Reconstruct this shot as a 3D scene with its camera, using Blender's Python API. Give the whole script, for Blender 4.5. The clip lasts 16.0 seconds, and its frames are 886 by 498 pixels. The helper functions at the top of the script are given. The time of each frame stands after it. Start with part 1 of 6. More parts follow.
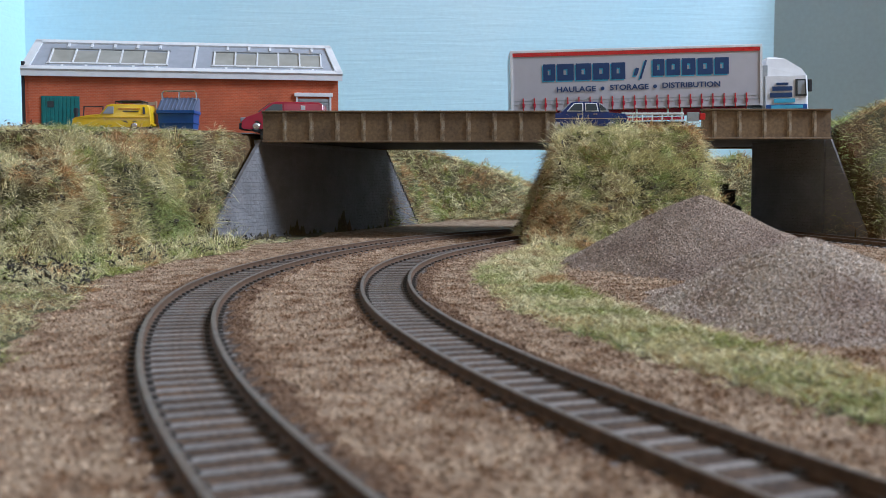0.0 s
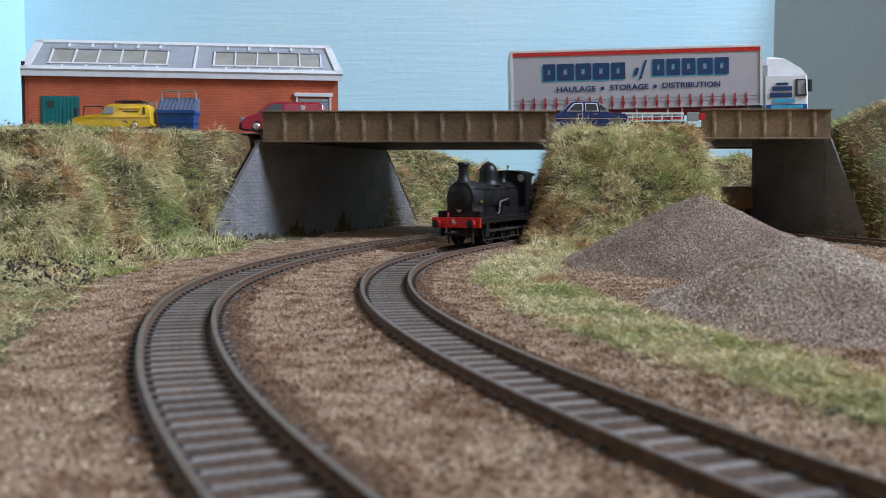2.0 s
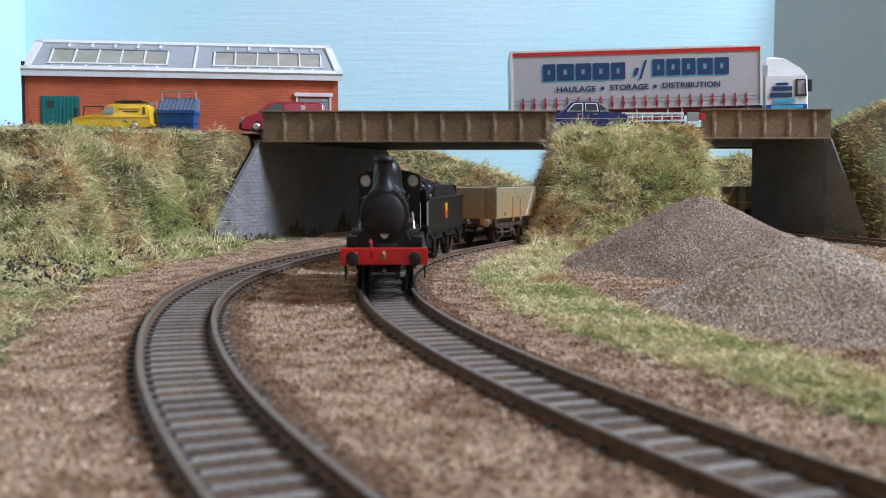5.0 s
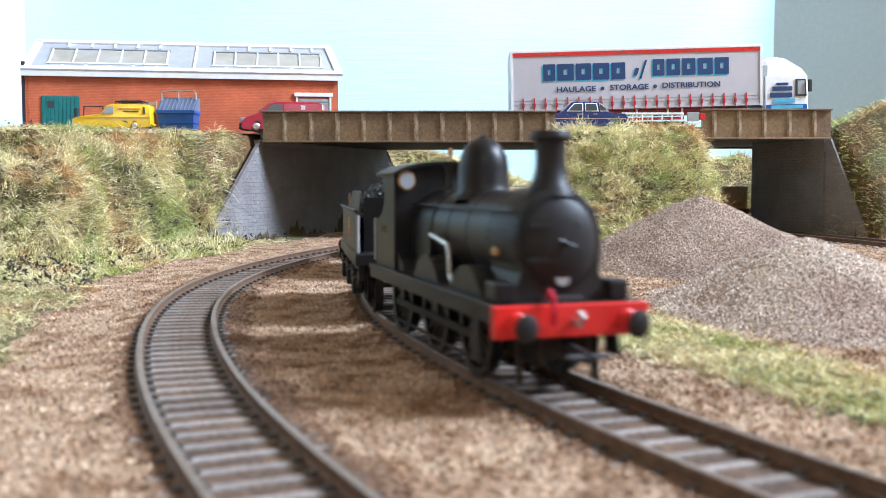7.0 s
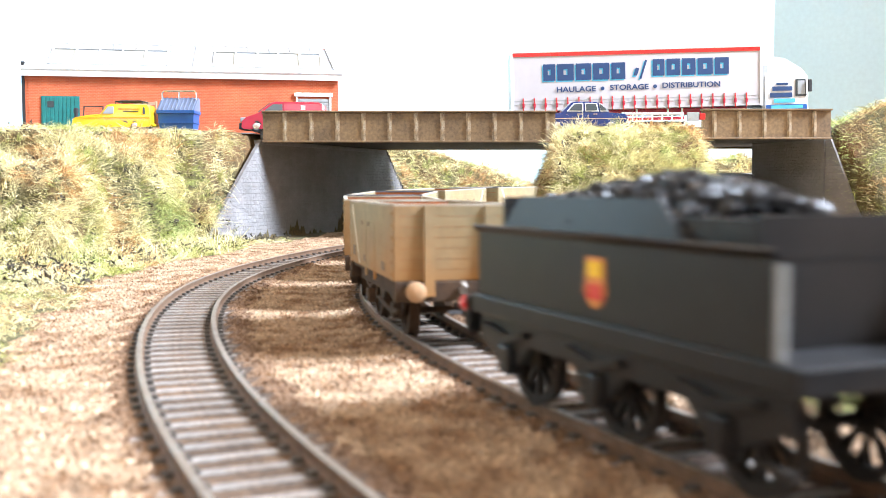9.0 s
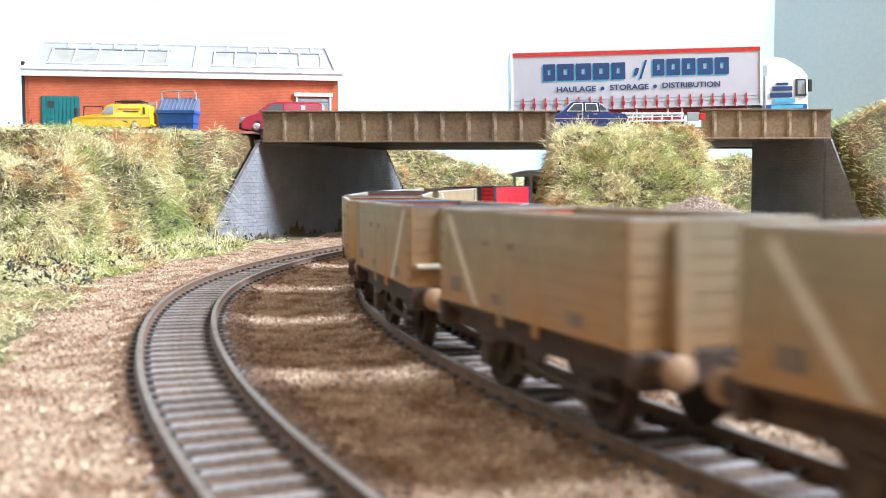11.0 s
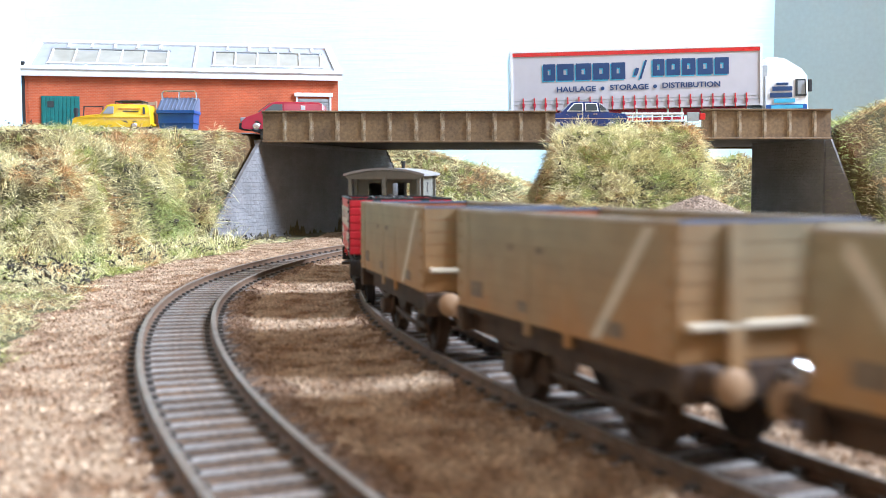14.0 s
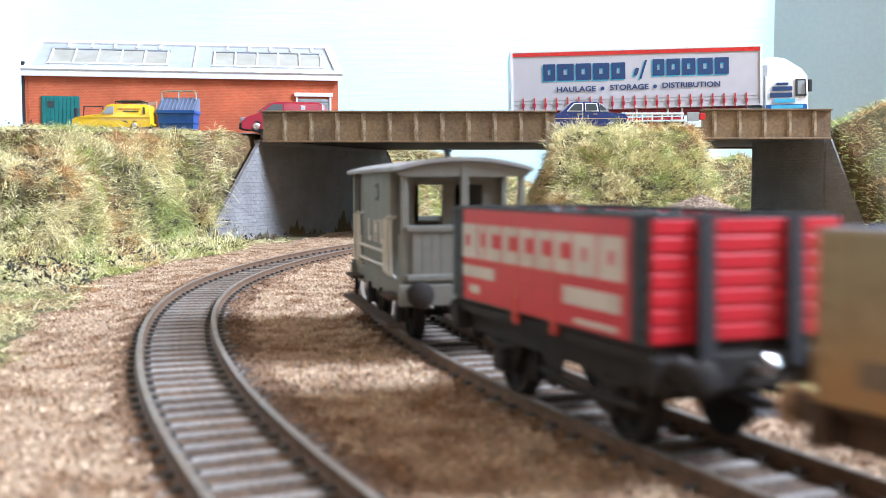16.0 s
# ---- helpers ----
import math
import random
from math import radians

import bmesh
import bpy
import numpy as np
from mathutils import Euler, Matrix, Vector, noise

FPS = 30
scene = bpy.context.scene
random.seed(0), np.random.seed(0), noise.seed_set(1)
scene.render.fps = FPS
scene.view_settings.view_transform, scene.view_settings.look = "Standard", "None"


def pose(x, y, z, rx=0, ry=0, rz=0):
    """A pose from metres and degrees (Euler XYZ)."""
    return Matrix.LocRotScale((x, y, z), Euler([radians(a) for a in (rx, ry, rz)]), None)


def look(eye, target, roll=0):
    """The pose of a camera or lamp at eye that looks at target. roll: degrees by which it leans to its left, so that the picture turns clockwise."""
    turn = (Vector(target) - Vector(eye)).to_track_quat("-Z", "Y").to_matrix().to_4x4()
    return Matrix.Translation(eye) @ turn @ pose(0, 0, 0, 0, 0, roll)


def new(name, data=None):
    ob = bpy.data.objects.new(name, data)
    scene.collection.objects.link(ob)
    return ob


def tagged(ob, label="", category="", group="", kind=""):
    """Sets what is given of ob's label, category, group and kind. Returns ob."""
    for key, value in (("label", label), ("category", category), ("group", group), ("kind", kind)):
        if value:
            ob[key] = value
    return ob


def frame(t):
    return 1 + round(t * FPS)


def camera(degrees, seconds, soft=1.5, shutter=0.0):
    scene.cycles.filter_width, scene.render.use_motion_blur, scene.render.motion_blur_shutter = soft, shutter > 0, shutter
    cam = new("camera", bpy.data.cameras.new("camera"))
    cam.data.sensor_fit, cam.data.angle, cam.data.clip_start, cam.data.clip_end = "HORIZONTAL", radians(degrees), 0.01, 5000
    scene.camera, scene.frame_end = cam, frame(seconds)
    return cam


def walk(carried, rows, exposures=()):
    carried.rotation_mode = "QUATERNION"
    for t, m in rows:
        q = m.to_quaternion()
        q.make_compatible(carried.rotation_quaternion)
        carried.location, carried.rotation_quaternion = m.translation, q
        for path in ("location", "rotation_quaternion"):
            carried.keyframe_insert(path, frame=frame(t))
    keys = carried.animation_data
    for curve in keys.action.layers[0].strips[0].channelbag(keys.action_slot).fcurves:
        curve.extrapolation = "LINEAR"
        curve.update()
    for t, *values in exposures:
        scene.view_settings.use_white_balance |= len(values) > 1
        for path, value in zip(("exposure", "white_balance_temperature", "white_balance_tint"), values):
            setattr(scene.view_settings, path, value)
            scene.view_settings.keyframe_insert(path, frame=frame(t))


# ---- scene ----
# A model railway in 1:76 scale: lengths below are in millimetres, MM turns them to metres.
# Origin: the point under the lens, at the height of the rail tops; y leads into the picture.
MM = 0.001
FULL = 2 * math.degrees(math.atan(784 / 1750.0))
cam = camera(FULL, 16.0, soft=0.85, shutter=0.9)
cam.data.dof.use_dof = True
cam.data.dof.focus_distance = 0.60
cam.data.dof.aperture_fstop = 32.0
EYE = pose(0, 0, 36.38 * MM, 90 - math.degrees(math.atan((441 - 328.85) / 1750.0)), 0, 0)
EXPOSURES = ((0.0, -0.26, 5150, 10), (3.0, -0.24, 5150, 10), (4.2, -0.1, 5200, 10), (6.3, 0.36, 5250, 10), (6.5, 0.46, 5250, 10), (7.0, 0.85, 5250, 10), (7.5, 1.36, 5300, 10),
             (8.0, 1.68, 5450, 10), (9.0, 1.8, 5550, 10), (9.2, 1.74, 5550, 10), (11.3, 1.23, 5250, 10), (12.5, 1.17, 5200, 10), (16.0, 1.1, 5200, 10))
walk(cam, [(0.0, EYE), (16.0, EYE)], exposures=EXPOSURES)

# ---- light: a room with one big window to the right, and an added fill lamp behind the camera ----
world = bpy.data.worlds.new("sky")
scene.world = world
world.use_nodes = True
wn = world.node_tree
sky = wn.nodes.new("ShaderNodeTexSky")
sky.sky_type, sky.sun_disc = "NISHITA", False
sky.sun_elevation, sky.sun_rotation = radians(38), radians(100)
wn.links.new(sky.outputs[0], wn.nodes["Background"].inputs[0])
wn.nodes["Background"].inputs[1].default_value = 0.10


def area_lamp(name, eye, target, width, height, watts, colour):
    data = bpy.data.lights.new(name, "AREA")
    data.shape, data.size, data.size_y = "RECTANGLE", width, height
    data.energy, data.color = watts, colour
    ob = new(name, data)
    ob.matrix_world = look(eye, target)
    return ob


area_lamp("daylight_side_window", (1.62, 0.26, 1.42), (0, 0.60, 0.0), 0.55, 0.65, 66.0, (0.96, 0.98, 1.0))
# Unseen fill lamp, added to warm and brighten the camera-facing sides.
area_lamp("daylight_rear_window", (-0.30, -1.90, 1.30), (0, 0.6, 0.1), 1.3, 0.95, 5.6, (1.0, 0.84, 0.62))

# ---- materials ----


def rgb(c):
    return (*c, 1.0)


def mat(name, base, vary=0.25, rough=0.6, metal=0.0, grain=400.0, bump=0.2, second=None, blotch=60.0, amount=0.5, coat=0.0, spread=0.0, depth=0.0004):
    """A worn surface: base colour varied by fine grain and by larger blotches of a second colour, with fine relief. Scales are cycles per metre."""
    m = bpy.data.materials.new(name)
    m.use_nodes = True
    t = m.node_tree
    n, l = t.nodes, t.links
    p = n["Principled BSDF"]
    geo = n.new("ShaderNodeTexCoord")
    fine = n.new("ShaderNodeTexNoise")
    fine.inputs["Scale"].default_value, fine.inputs["Detail"].default_value = grain, 4
    big = n.new("ShaderNodeTexNoise")
    big.inputs["Scale"].default_value, big.inputs["Detail"].default_value = blotch, 5
    l.new(geo.outputs["Object"], fine.inputs["Vector"])
    l.new(geo.outputs["Object"], big.inputs["Vector"])
    r1 = n.new("ShaderNodeMapRange")
    r1.inputs[1].default_value, r1.inputs[2].default_value = 0.3, 0.7
    r1.inputs[3].default_value, r1.inputs[4].default_value = 1 - vary, 1 + vary
    l.new(fine.outputs[0], r1.inputs[0])
    r2 = n.new("ShaderNodeMapRange")
    r2.inputs[1].default_value, r2.inputs[2].default_value = 0.42, 0.68
    r2.inputs[3].default_value, r2.inputs[4].default_value = 0.0, amount
    l.new(big.outputs[0], r2.inputs[0])
    mix = n.new("ShaderNodeMixRGB")
    mix.inputs[1].default_value = rgb(base)
    mix.inputs[2].default_value = rgb(second or tuple(c * 0.7 for c in base))
    l.new(r2.outputs[0], mix.inputs[0])
    mul = n.new("ShaderNodeVectorMath")
    mul.operation = "SCALE"
    l.new(mix.outputs[0], mul.inputs[0])
    l.new(r1.outputs[0], mul.inputs["Scale"])
    last = mul
    if spread:
        info = n.new("ShaderNodeObjectInfo")
        isl = n.new("ShaderNodeNewGeometry")
        add = n.new("ShaderNodeMath")
        add.operation = "ADD"
        l.new(info.outputs["Random"], add.inputs[0])
        l.new(isl.outputs["Random Per Island"], add.inputs[1])
        fr = n.new("ShaderNodeMath")
        fr.operation = "FRACT"
        l.new(add.outputs[0], fr.inputs[0])
        r3 = n.new("ShaderNodeMapRange")
        r3.inputs[3].default_value, r3.inputs[4].default_value = 1 - spread, 1 + spread
        l.new(fr.outputs[0], r3.inputs[0])
        last = n.new("ShaderNodeVectorMath")
        last.operation = "SCALE"
        l.new(mul.outputs[0], last.inputs[0])
        l.new(r3.outputs[0], last.inputs["Scale"])
    l.new(last.outputs[0], p.inputs["Base Color"])
    rr = n.new("ShaderNodeMapRange")
    rr.inputs[3].default_value, rr.inputs[4].default_value = max(0.05, rough - 0.12), min(1, rough + 0.12)
    l.new(big.outputs[0], rr.inputs[0])
    l.new(rr.outputs[0], p.inputs["Roughness"])
    p.inputs["Metallic"].default_value = metal
    p.inputs["Coat Weight"].default_value = coat
    if bump:
        b = n.new("ShaderNodeBump")
        b.inputs["Strength"].default_value, b.inputs["Distance"].default_value = bump, depth
        l.new(fine.outputs[0], b.inputs["Height"])
        l.new(b.outputs[0], p.inputs["Normal"])
    return m


BALLAST = mat("pinkish_brown_ballast", (0.39, 0.275, 0.172), 0.42, 0.95, grain=900, bump=0.9, second=(0.17, 0.088, 0.036), blotch=120, amount=0.95, depth=0.0012)
CHIP = mat("ballast_chips", (0.46, 0.335, 0.218), 0.2, 0.9, grain=900, bump=0.0, second=(0.20, 0.10, 0.042), blotch=120, amount=0.95, spread=0.38)
HEAP = mat("grey_gravel_heap", (0.29, 0.222, 0.168), 0.5, 0.95, grain=1300, bump=0.9, second=(0.22, 0.15, 0.12), blotch=25, amount=0.6, depth=0.001)
HEAPCHIP = mat("gravel_grains", (0.42, 0.33, 0.252), 0.2, 0.85, grain=900, bump=0.0, second=(0.24, 0.17, 0.14), blotch=25, amount=0.6, spread=0.45)
TURF = mat("turf_mat", (0.075, 0.065, 0.02), 0.5, 0.95, grain=700, bump=0.8, second=(0.12, 0.06, 0.02), blotch=40, amount=0.9, depth=0.001)
HEAPPALE = mat("pale_gravel_heap", (0.43, 0.35, 0.275), 0.5, 0.95, grain=1300, bump=0.9, second=(0.25, 0.17, 0.13), blotch=30, amount=0.8, depth=0.001)
HEAPPALECHIP = mat("pale_gravel_grains", (0.55, 0.46, 0.365), 0.2, 0.85, grain=900, bump=0.0, second=(0.28, 0.19, 0.145), blotch=30, amount=0.8, spread=0.45)
STRAW = mat("straw_fibre", (0.84, 0.75, 0.42), 0.15, 0.7, grain=120, bump=0, second=(0.62, 0.55, 0.22), blotch=22, amount=0.9, spread=0.5)
GREENF = mat("green_fibre", (0.33, 0.35, 0.07), 0.15, 0.7, grain=120, bump=0, second=(0.46, 0.54, 0.20), blotch=22, amount=0.9, spread=0.4)
RUSTF = mat("russet_fibre", (0.54, 0.29, 0.10), 0.15, 0.75, grain=120, bump=0, second=(0.45, 0.30, 0.14), blotch=22, amount=0.9, spread=0.4)
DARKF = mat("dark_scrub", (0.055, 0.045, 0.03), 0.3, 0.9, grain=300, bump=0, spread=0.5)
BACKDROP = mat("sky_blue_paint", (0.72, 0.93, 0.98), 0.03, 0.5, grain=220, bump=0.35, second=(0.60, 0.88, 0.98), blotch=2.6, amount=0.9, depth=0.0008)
# Darker copy of the sky paint: this board's shade is put into its colour.
SIDEDROP = mat("shaded_sky_paint", (0.55, 0.69, 0.74), 0.04, 0.6, grain=220, bump=0.3, second=(0.52, 0.66, 0.72), blotch=4.0, amount=0.7, depth=0.0008)


def brushed(m, along, across, strength):
    """Brush strokes in the paint: relief drawn out along the board; scales in cycles per metre."""
    n, l = m.node_tree.nodes, m.node_tree.links
    co, mp, no, bu = n.new("ShaderNodeTexCoord"), n.new("ShaderNodeMapping"), n.new("ShaderNodeTexNoise"), n["Bump"]
    mp.inputs["Scale"].default_value = (along, along, across)
    mp.inputs["Rotation"].default_value = (0, radians(6), 0)
    no.inputs["Scale"].default_value, no.inputs["Detail"].default_value, no.inputs["Distortion"].default_value = 1.0, 6, 0.6
    l.new(co.outputs["Object"], mp.inputs[0])
    l.new(mp.outputs[0], no.inputs["Vector"])
    l.new(no.outputs[0], bu.inputs["Height"])
    bu.inputs["Strength"].default_value, bu.inputs["Distance"].default_value = strength, 0.0012


brushed(BACKDROP, 14.0, 190.0, 0.35)
brushed(SIDEDROP, 30.0, 60.0, 0.15)
# Tan tone chosen so unseen walls and ceiling bounce warm fill into shadows.
PLASTER = mat("warm_bounce_plaster", (0.70, 0.58, 0.43), 0.05, 0.9, grain=40, bump=0.1, blotch=2.0, amount=0.2)
TIMBER = mat("room_floorboards", (0.26, 0.17, 0.10), 0.2, 0.6, grain=60, bump=0.1, blotch=3.0)
TRACKBED = mat("dark_brown_track_bed", (0.075, 0.047, 0.029), 0.5, 0.95, grain=900, bump=0.8, second=(0.15, 0.09, 0.05), blotch=70, amount=0.8, depth=0.001)
SHOULDER = mat("rust_stained_ballast", (0.24, 0.145, 0.08), 0.5, 0.95, grain=900, bump=0.9, second=(0.13, 0.07, 0.035), blotch=150, amount=0.8, depth=0.0012)
RAIL = mat("weathered_rail", (0.13, 0.078, 0.045), 0.3, 0.65, metal=0.15, grain=500, bump=0.2, second=(0.17, 0.10, 0.06), blotch=90)
RAILTOP = mat("worn_rail_head", (0.27, 0.235, 0.20), 0.2, 0.45, metal=0.6, grain=500, bump=0.1, second=(0.25, 0.19, 0.14), blotch=90)
SLEEPER = mat("grey_brown_sleeper", (0.265, 0.242, 0.218), 0.35, 0.75, grain=900, bump=0.4, second=(0.20, 0.145, 0.105), blotch=120, spread=0.22)
CHAIR = mat("rail_chair", (0.07, 0.06, 0.05), 0.3, 0.7, grain=900, bump=0.2)
GIRDER = mat("olive_brown_girder", (0.19, 0.125, 0.06), 0.3, 0.5, grain=500, bump=0.25, second=(0.10, 0.065, 0.035), blotch=45, amount=0.8)
# Worn paint; the stiffeners' edge highlights are also put into this paler colour.
WORN_HIGHLIGHT = mat("worn_highlit_girder_edge", (0.24, 0.17, 0.095), 0.3, 0.5, grain=500, bump=0.25, second=(0.48, 0.42, 0.32), blotch=160, amount=0.8)
STONE = mat("grey_painted_wall", (0.25, 0.242, 0.245), 0.12, 0.8, grain=500, bump=0.6, second=(0.17, 0.165, 0.165), blotch=50, amount=0.8, depth=0.0008)
TAR = mat("road_tarmac", (0.10, 0.10, 0.10), 0.3, 0.9, grain=900, bump=0.4)
WHITEPL = mat("white_plastic", (0.80, 0.80, 0.79), 0.05, 0.45, grain=200, bump=0.05, amount=0.2)
ROOFGREY = mat("grey_roof_sheet", (0.40, 0.42, 0.46), 0.06, 0.5, grain=200, bump=0.1, amount=0.3)
SKYLIGHT = mat("dusty_skylight", (0.36, 0.35, 0.30), 0.08, 0.35, grain=120, bump=0.1, second=(0.42, 0.42, 0.38), amount=0.6)
TEAL = mat("teal_door", (0.015, 0.16, 0.15), 0.12, 0.5, grain=300, bump=0.1)
SHUTTER = mat("grey_shutter", (0.36, 0.38, 0.38), 0.08, 0.45, metal=0.2, grain=300, bump=0.1)
YELLOW = mat("yellow_enamel", (0.80, 0.52, 0.005), 0.05, 0.25, grain=200, bump=0.02, amount=0.2, coat=0.4)
BLUEP = mat("blue_enamel", (0.02, 0.09, 0.30), 0.1, 0.4, grain=200, bump=0.05)
NAVY = mat("navy_enamel", (0.012, 0.03, 0.14), 0.05, 0.2, grain=200, bump=0.02, coat=0.5)
CRIMSON = mat("crimson_enamel", (0.42, 0.012, 0.04), 0.05, 0.25, grain=200, bump=0.02, coat=0.4)
SLATEBLUE = mat("slate_blue_plastic", (0.13, 0.16, 0.24), 0.1, 0.5, grain=200, bump=0.05)
GLASS = mat("dark_glazing", (0.05, 0.06, 0.065), 0.1, 0.08, grain=100, bump=0)
PALEGLASS = mat("pale_glazing", (0.35, 0.38, 0.40), 0.1, 0.12, grain=100, bump=0)
SILVERP = mat("silver_trim", (0.80, 0.80, 0.81), 0.05, 0.4, grain=200, bump=0)
CHROME = mat("chrome", (0.75, 0.75, 0.76), 0.03, 0.15, metal=1.0, grain=100, bump=0)
RUBBER = mat("black_rubber", (0.018, 0.018, 0.018), 0.1, 0.7, grain=300, bump=0.1)
LORRYSIDE = mat("silver_grey_curtain", (0.50, 0.48, 0.49), 0.03, 0.5, grain=120, bump=0.15, second=(0.46, 0.44, 0.46), blotch=20)
REDP = mat("red_enamel", (0.55, 0.02, 0.015), 0.06, 0.3, grain=200, bump=0.03, coat=0.2)
LETTERB = mat("navy_lettering", (0.012, 0.045, 0.14), 0.05, 0.5, grain=200, bump=0)
LETTERC = mat("cyan_shadow_lettering", (0.10, 0.46, 0.66), 0.05, 0.5, grain=200, bump=0)
LETTERW = mat("cream_lettering", (0.60, 0.54, 0.46), 0.1, 0.6, grain=300, bump=0)
BLACK = mat("satin_loco_black", (0.008, 0.008, 0.0085), 0.2, 0.42, grain=300, bump=0.06, second=(0.014, 0.012, 0.011), blotch=35, amount=0.7)
SMOKEBOX = mat("smokebox_black", (0.013, 0.013, 0.014), 0.2, 0.5, grain=300, bump=0.08, second=(0.03, 0.024, 0.02), blotch=40, amount=0.6)
BEAMRED = mat("buffer_beam_red", (0.62, 0.018, 0.012), 0.06, 0.35, grain=200, bump=0.03)
STEEL = mat("bright_steel", (0.55, 0.53, 0.50), 0.1, 0.3, metal=0.9, grain=300, bump=0.05)
COAL = mat("coal", (0.02, 0.02, 0.021), 0.4, 0.35, grain=500, bump=0.3, spread=0.3)
UNDER = mat("underframe_black", (0.018, 0.016, 0.014), 0.3, 0.75, grain=400, bump=0.15, second=(0.032, 0.023, 0.016), blotch=60, amount=0.7)
RUSTY = mat("rust_brown_underframe", (0.062, 0.033, 0.014), 0.3, 0.85, grain=400, bump=0.2, second=(0.035, 0.022, 0.013), blotch=70, amount=0.8)
WAGONG = mat("weathered_grey_planks", (0.255, 0.212, 0.118), 0.13, 0.7, grain=300, bump=0.12, second=(0.30, 0.16, 0.055), blotch=24, amount=0.8, spread=0.04)
WAGONTOP = mat("worn_pale_capping", (0.44, 0.40, 0.33), 0.15, 0.6, grain=300, bump=0.1, second=(0.26, 0.20, 0.13), blotch=60, amount=0.8)
BUFFERTAN = mat("tan_rusted_buffer", (0.42, 0.26, 0.13), 0.2, 0.6, grain=400, bump=0.1, second=(0.30, 0.16, 0.07), blotch=120)
WAGONIN = mat("orange_brown_planks", (0.36, 0.12, 0.04), 0.2, 0.8, grain=300, bump=0.15, second=(0.22, 0.09, 0.04), blotch=40, spread=0.1)
WAGONR = mat("red_wagon_planks", (0.56, 0.014, 0.028), 0.06, 0.4, grain=300, bump=0.05, second=(0.48, 0.012, 0.02), blotch=30, spread=0.05)
MARK = mat("faded_dark_marking", (0.14, 0.10, 0.06), 0.2, 0.7, grain=500, bump=0, second=(0.22, 0.16, 0.09), blotch=200, amount=0.9)
STRIPE = mat("faded_white_stripe", (0.58, 0.50, 0.36), 0.1, 0.7, grain=300, bump=0.02, amount=0.3)
VANGREY = mat("light_grey_van_planks", (0.18, 0.175, 0.145), 0.08, 0.65, grain=300, bump=0.08, second=(0.16, 0.155, 0.13), blotch=30, spread=0.04)
VANROOF = mat("grey_van_roof", (0.30, 0.29, 0.28), 0.08, 0.7, grain=300, bump=0.1)
HANDRAIL = mat("cream_handrail", (0.60, 0.56, 0.46), 0.06, 0.5, grain=300, bump=0.02)
ORANGE = mat("crest_orange", (0.60, 0.22, 0.03), 0.1, 0.5, grain=600, bump=0)
PALLETW = mat("pallet_wood", (0.55, 0.38, 0.25), 0.15, 0.8, grain=300, bump=0.1)
BRASS = mat("dull_brass", (0.40, 0.24, 0.08), 0.1, 0.4, metal=0.7, grain=300, bump=0.05)
BLACKP = mat("matt_black_plastic", (0.02, 0.02, 0.022), 0.1, 0.6, grain=300, bump=0.05)

for dull in (BLACK, SMOKEBOX, UNDER, COAL):
    dull.node_tree.nodes["Principled BSDF"].inputs["Specular IOR Level"].default_value = 0.28


def rust_foot(m, z0, z1, colour):
    """Rust washed up from the underframe: patchy orange-brown on the lowest planks, heights in metres."""
    n, l = m.node_tree.nodes, m.node_tree.links
    p = n["Principled BSDF"]
    src = p.inputs["Base Color"].links[0].from_socket
    co, sep, no = n.new("ShaderNodeTexCoord"), n.new("ShaderNodeSeparateXYZ"), n.new("ShaderNodeTexNoise")
    no.inputs["Scale"].default_value, no.inputs["Detail"].default_value = 70, 6
    l.new(co.outputs["Object"], sep.inputs[0])
    l.new(co.outputs["Object"], no.inputs["Vector"])
    up = n.new("ShaderNodeMapRange")
    up.inputs[1].default_value, up.inputs[2].default_value, up.inputs[3].default_value, up.inputs[4].default_value = z0, z1, 1.0, 0.0
    l.new(sep.outputs[2], up.inputs[0])
    k = n.new("ShaderNodeMath")
    k.operation = "MULTIPLY"
    l.new(up.outputs[0], k.inputs[0])
    br = n.new("ShaderNodeMapRange")
    br.inputs[1].default_value, br.inputs[2].default_value, br.inputs[3].default_value, br.inputs[4].default_value = 0.3, 0.65, 0.25, 1.0
    l.new(no.outputs[0], br.inputs[0])
    l.new(br.outputs[0], k.inputs[1])
    mx = n.new("ShaderNodeMixRGB")
    mx.inputs[2].default_value = rgb(colour)
    l.new(k.outputs[0], mx.inputs[0])
    l.new(src, mx.inputs[1])
    l.new(mx.outputs[0], p.inputs["Base Color"])


rust_foot(WAGONG, 0.0135, 0.029, (0.36, 0.165, 0.035))

# ---- mesh helpers: all in millimetres ----


def box(bm, x0, x1, y0, y1, z0, z1, bev=0.0):
    vs = [bm.verts.new((x, y, z)) for z in (z0, z1) for y in (y0, y1) for x in (x0, x1)]
    fs = [bm.faces.new([vs[i] for i in q]) for q in ((0, 2, 3, 1), (4, 5, 7, 6), (0, 1, 5, 4), (2, 6, 7, 3), (0, 4, 6, 2), (1, 3, 7, 5))]
    if bev:
        es = list({e for f in fs for e in f.edges})
        bmesh.ops.bevel(bm, geom=es, offset=bev, segments=2, affect="EDGES", profile=0.5)
    return bm


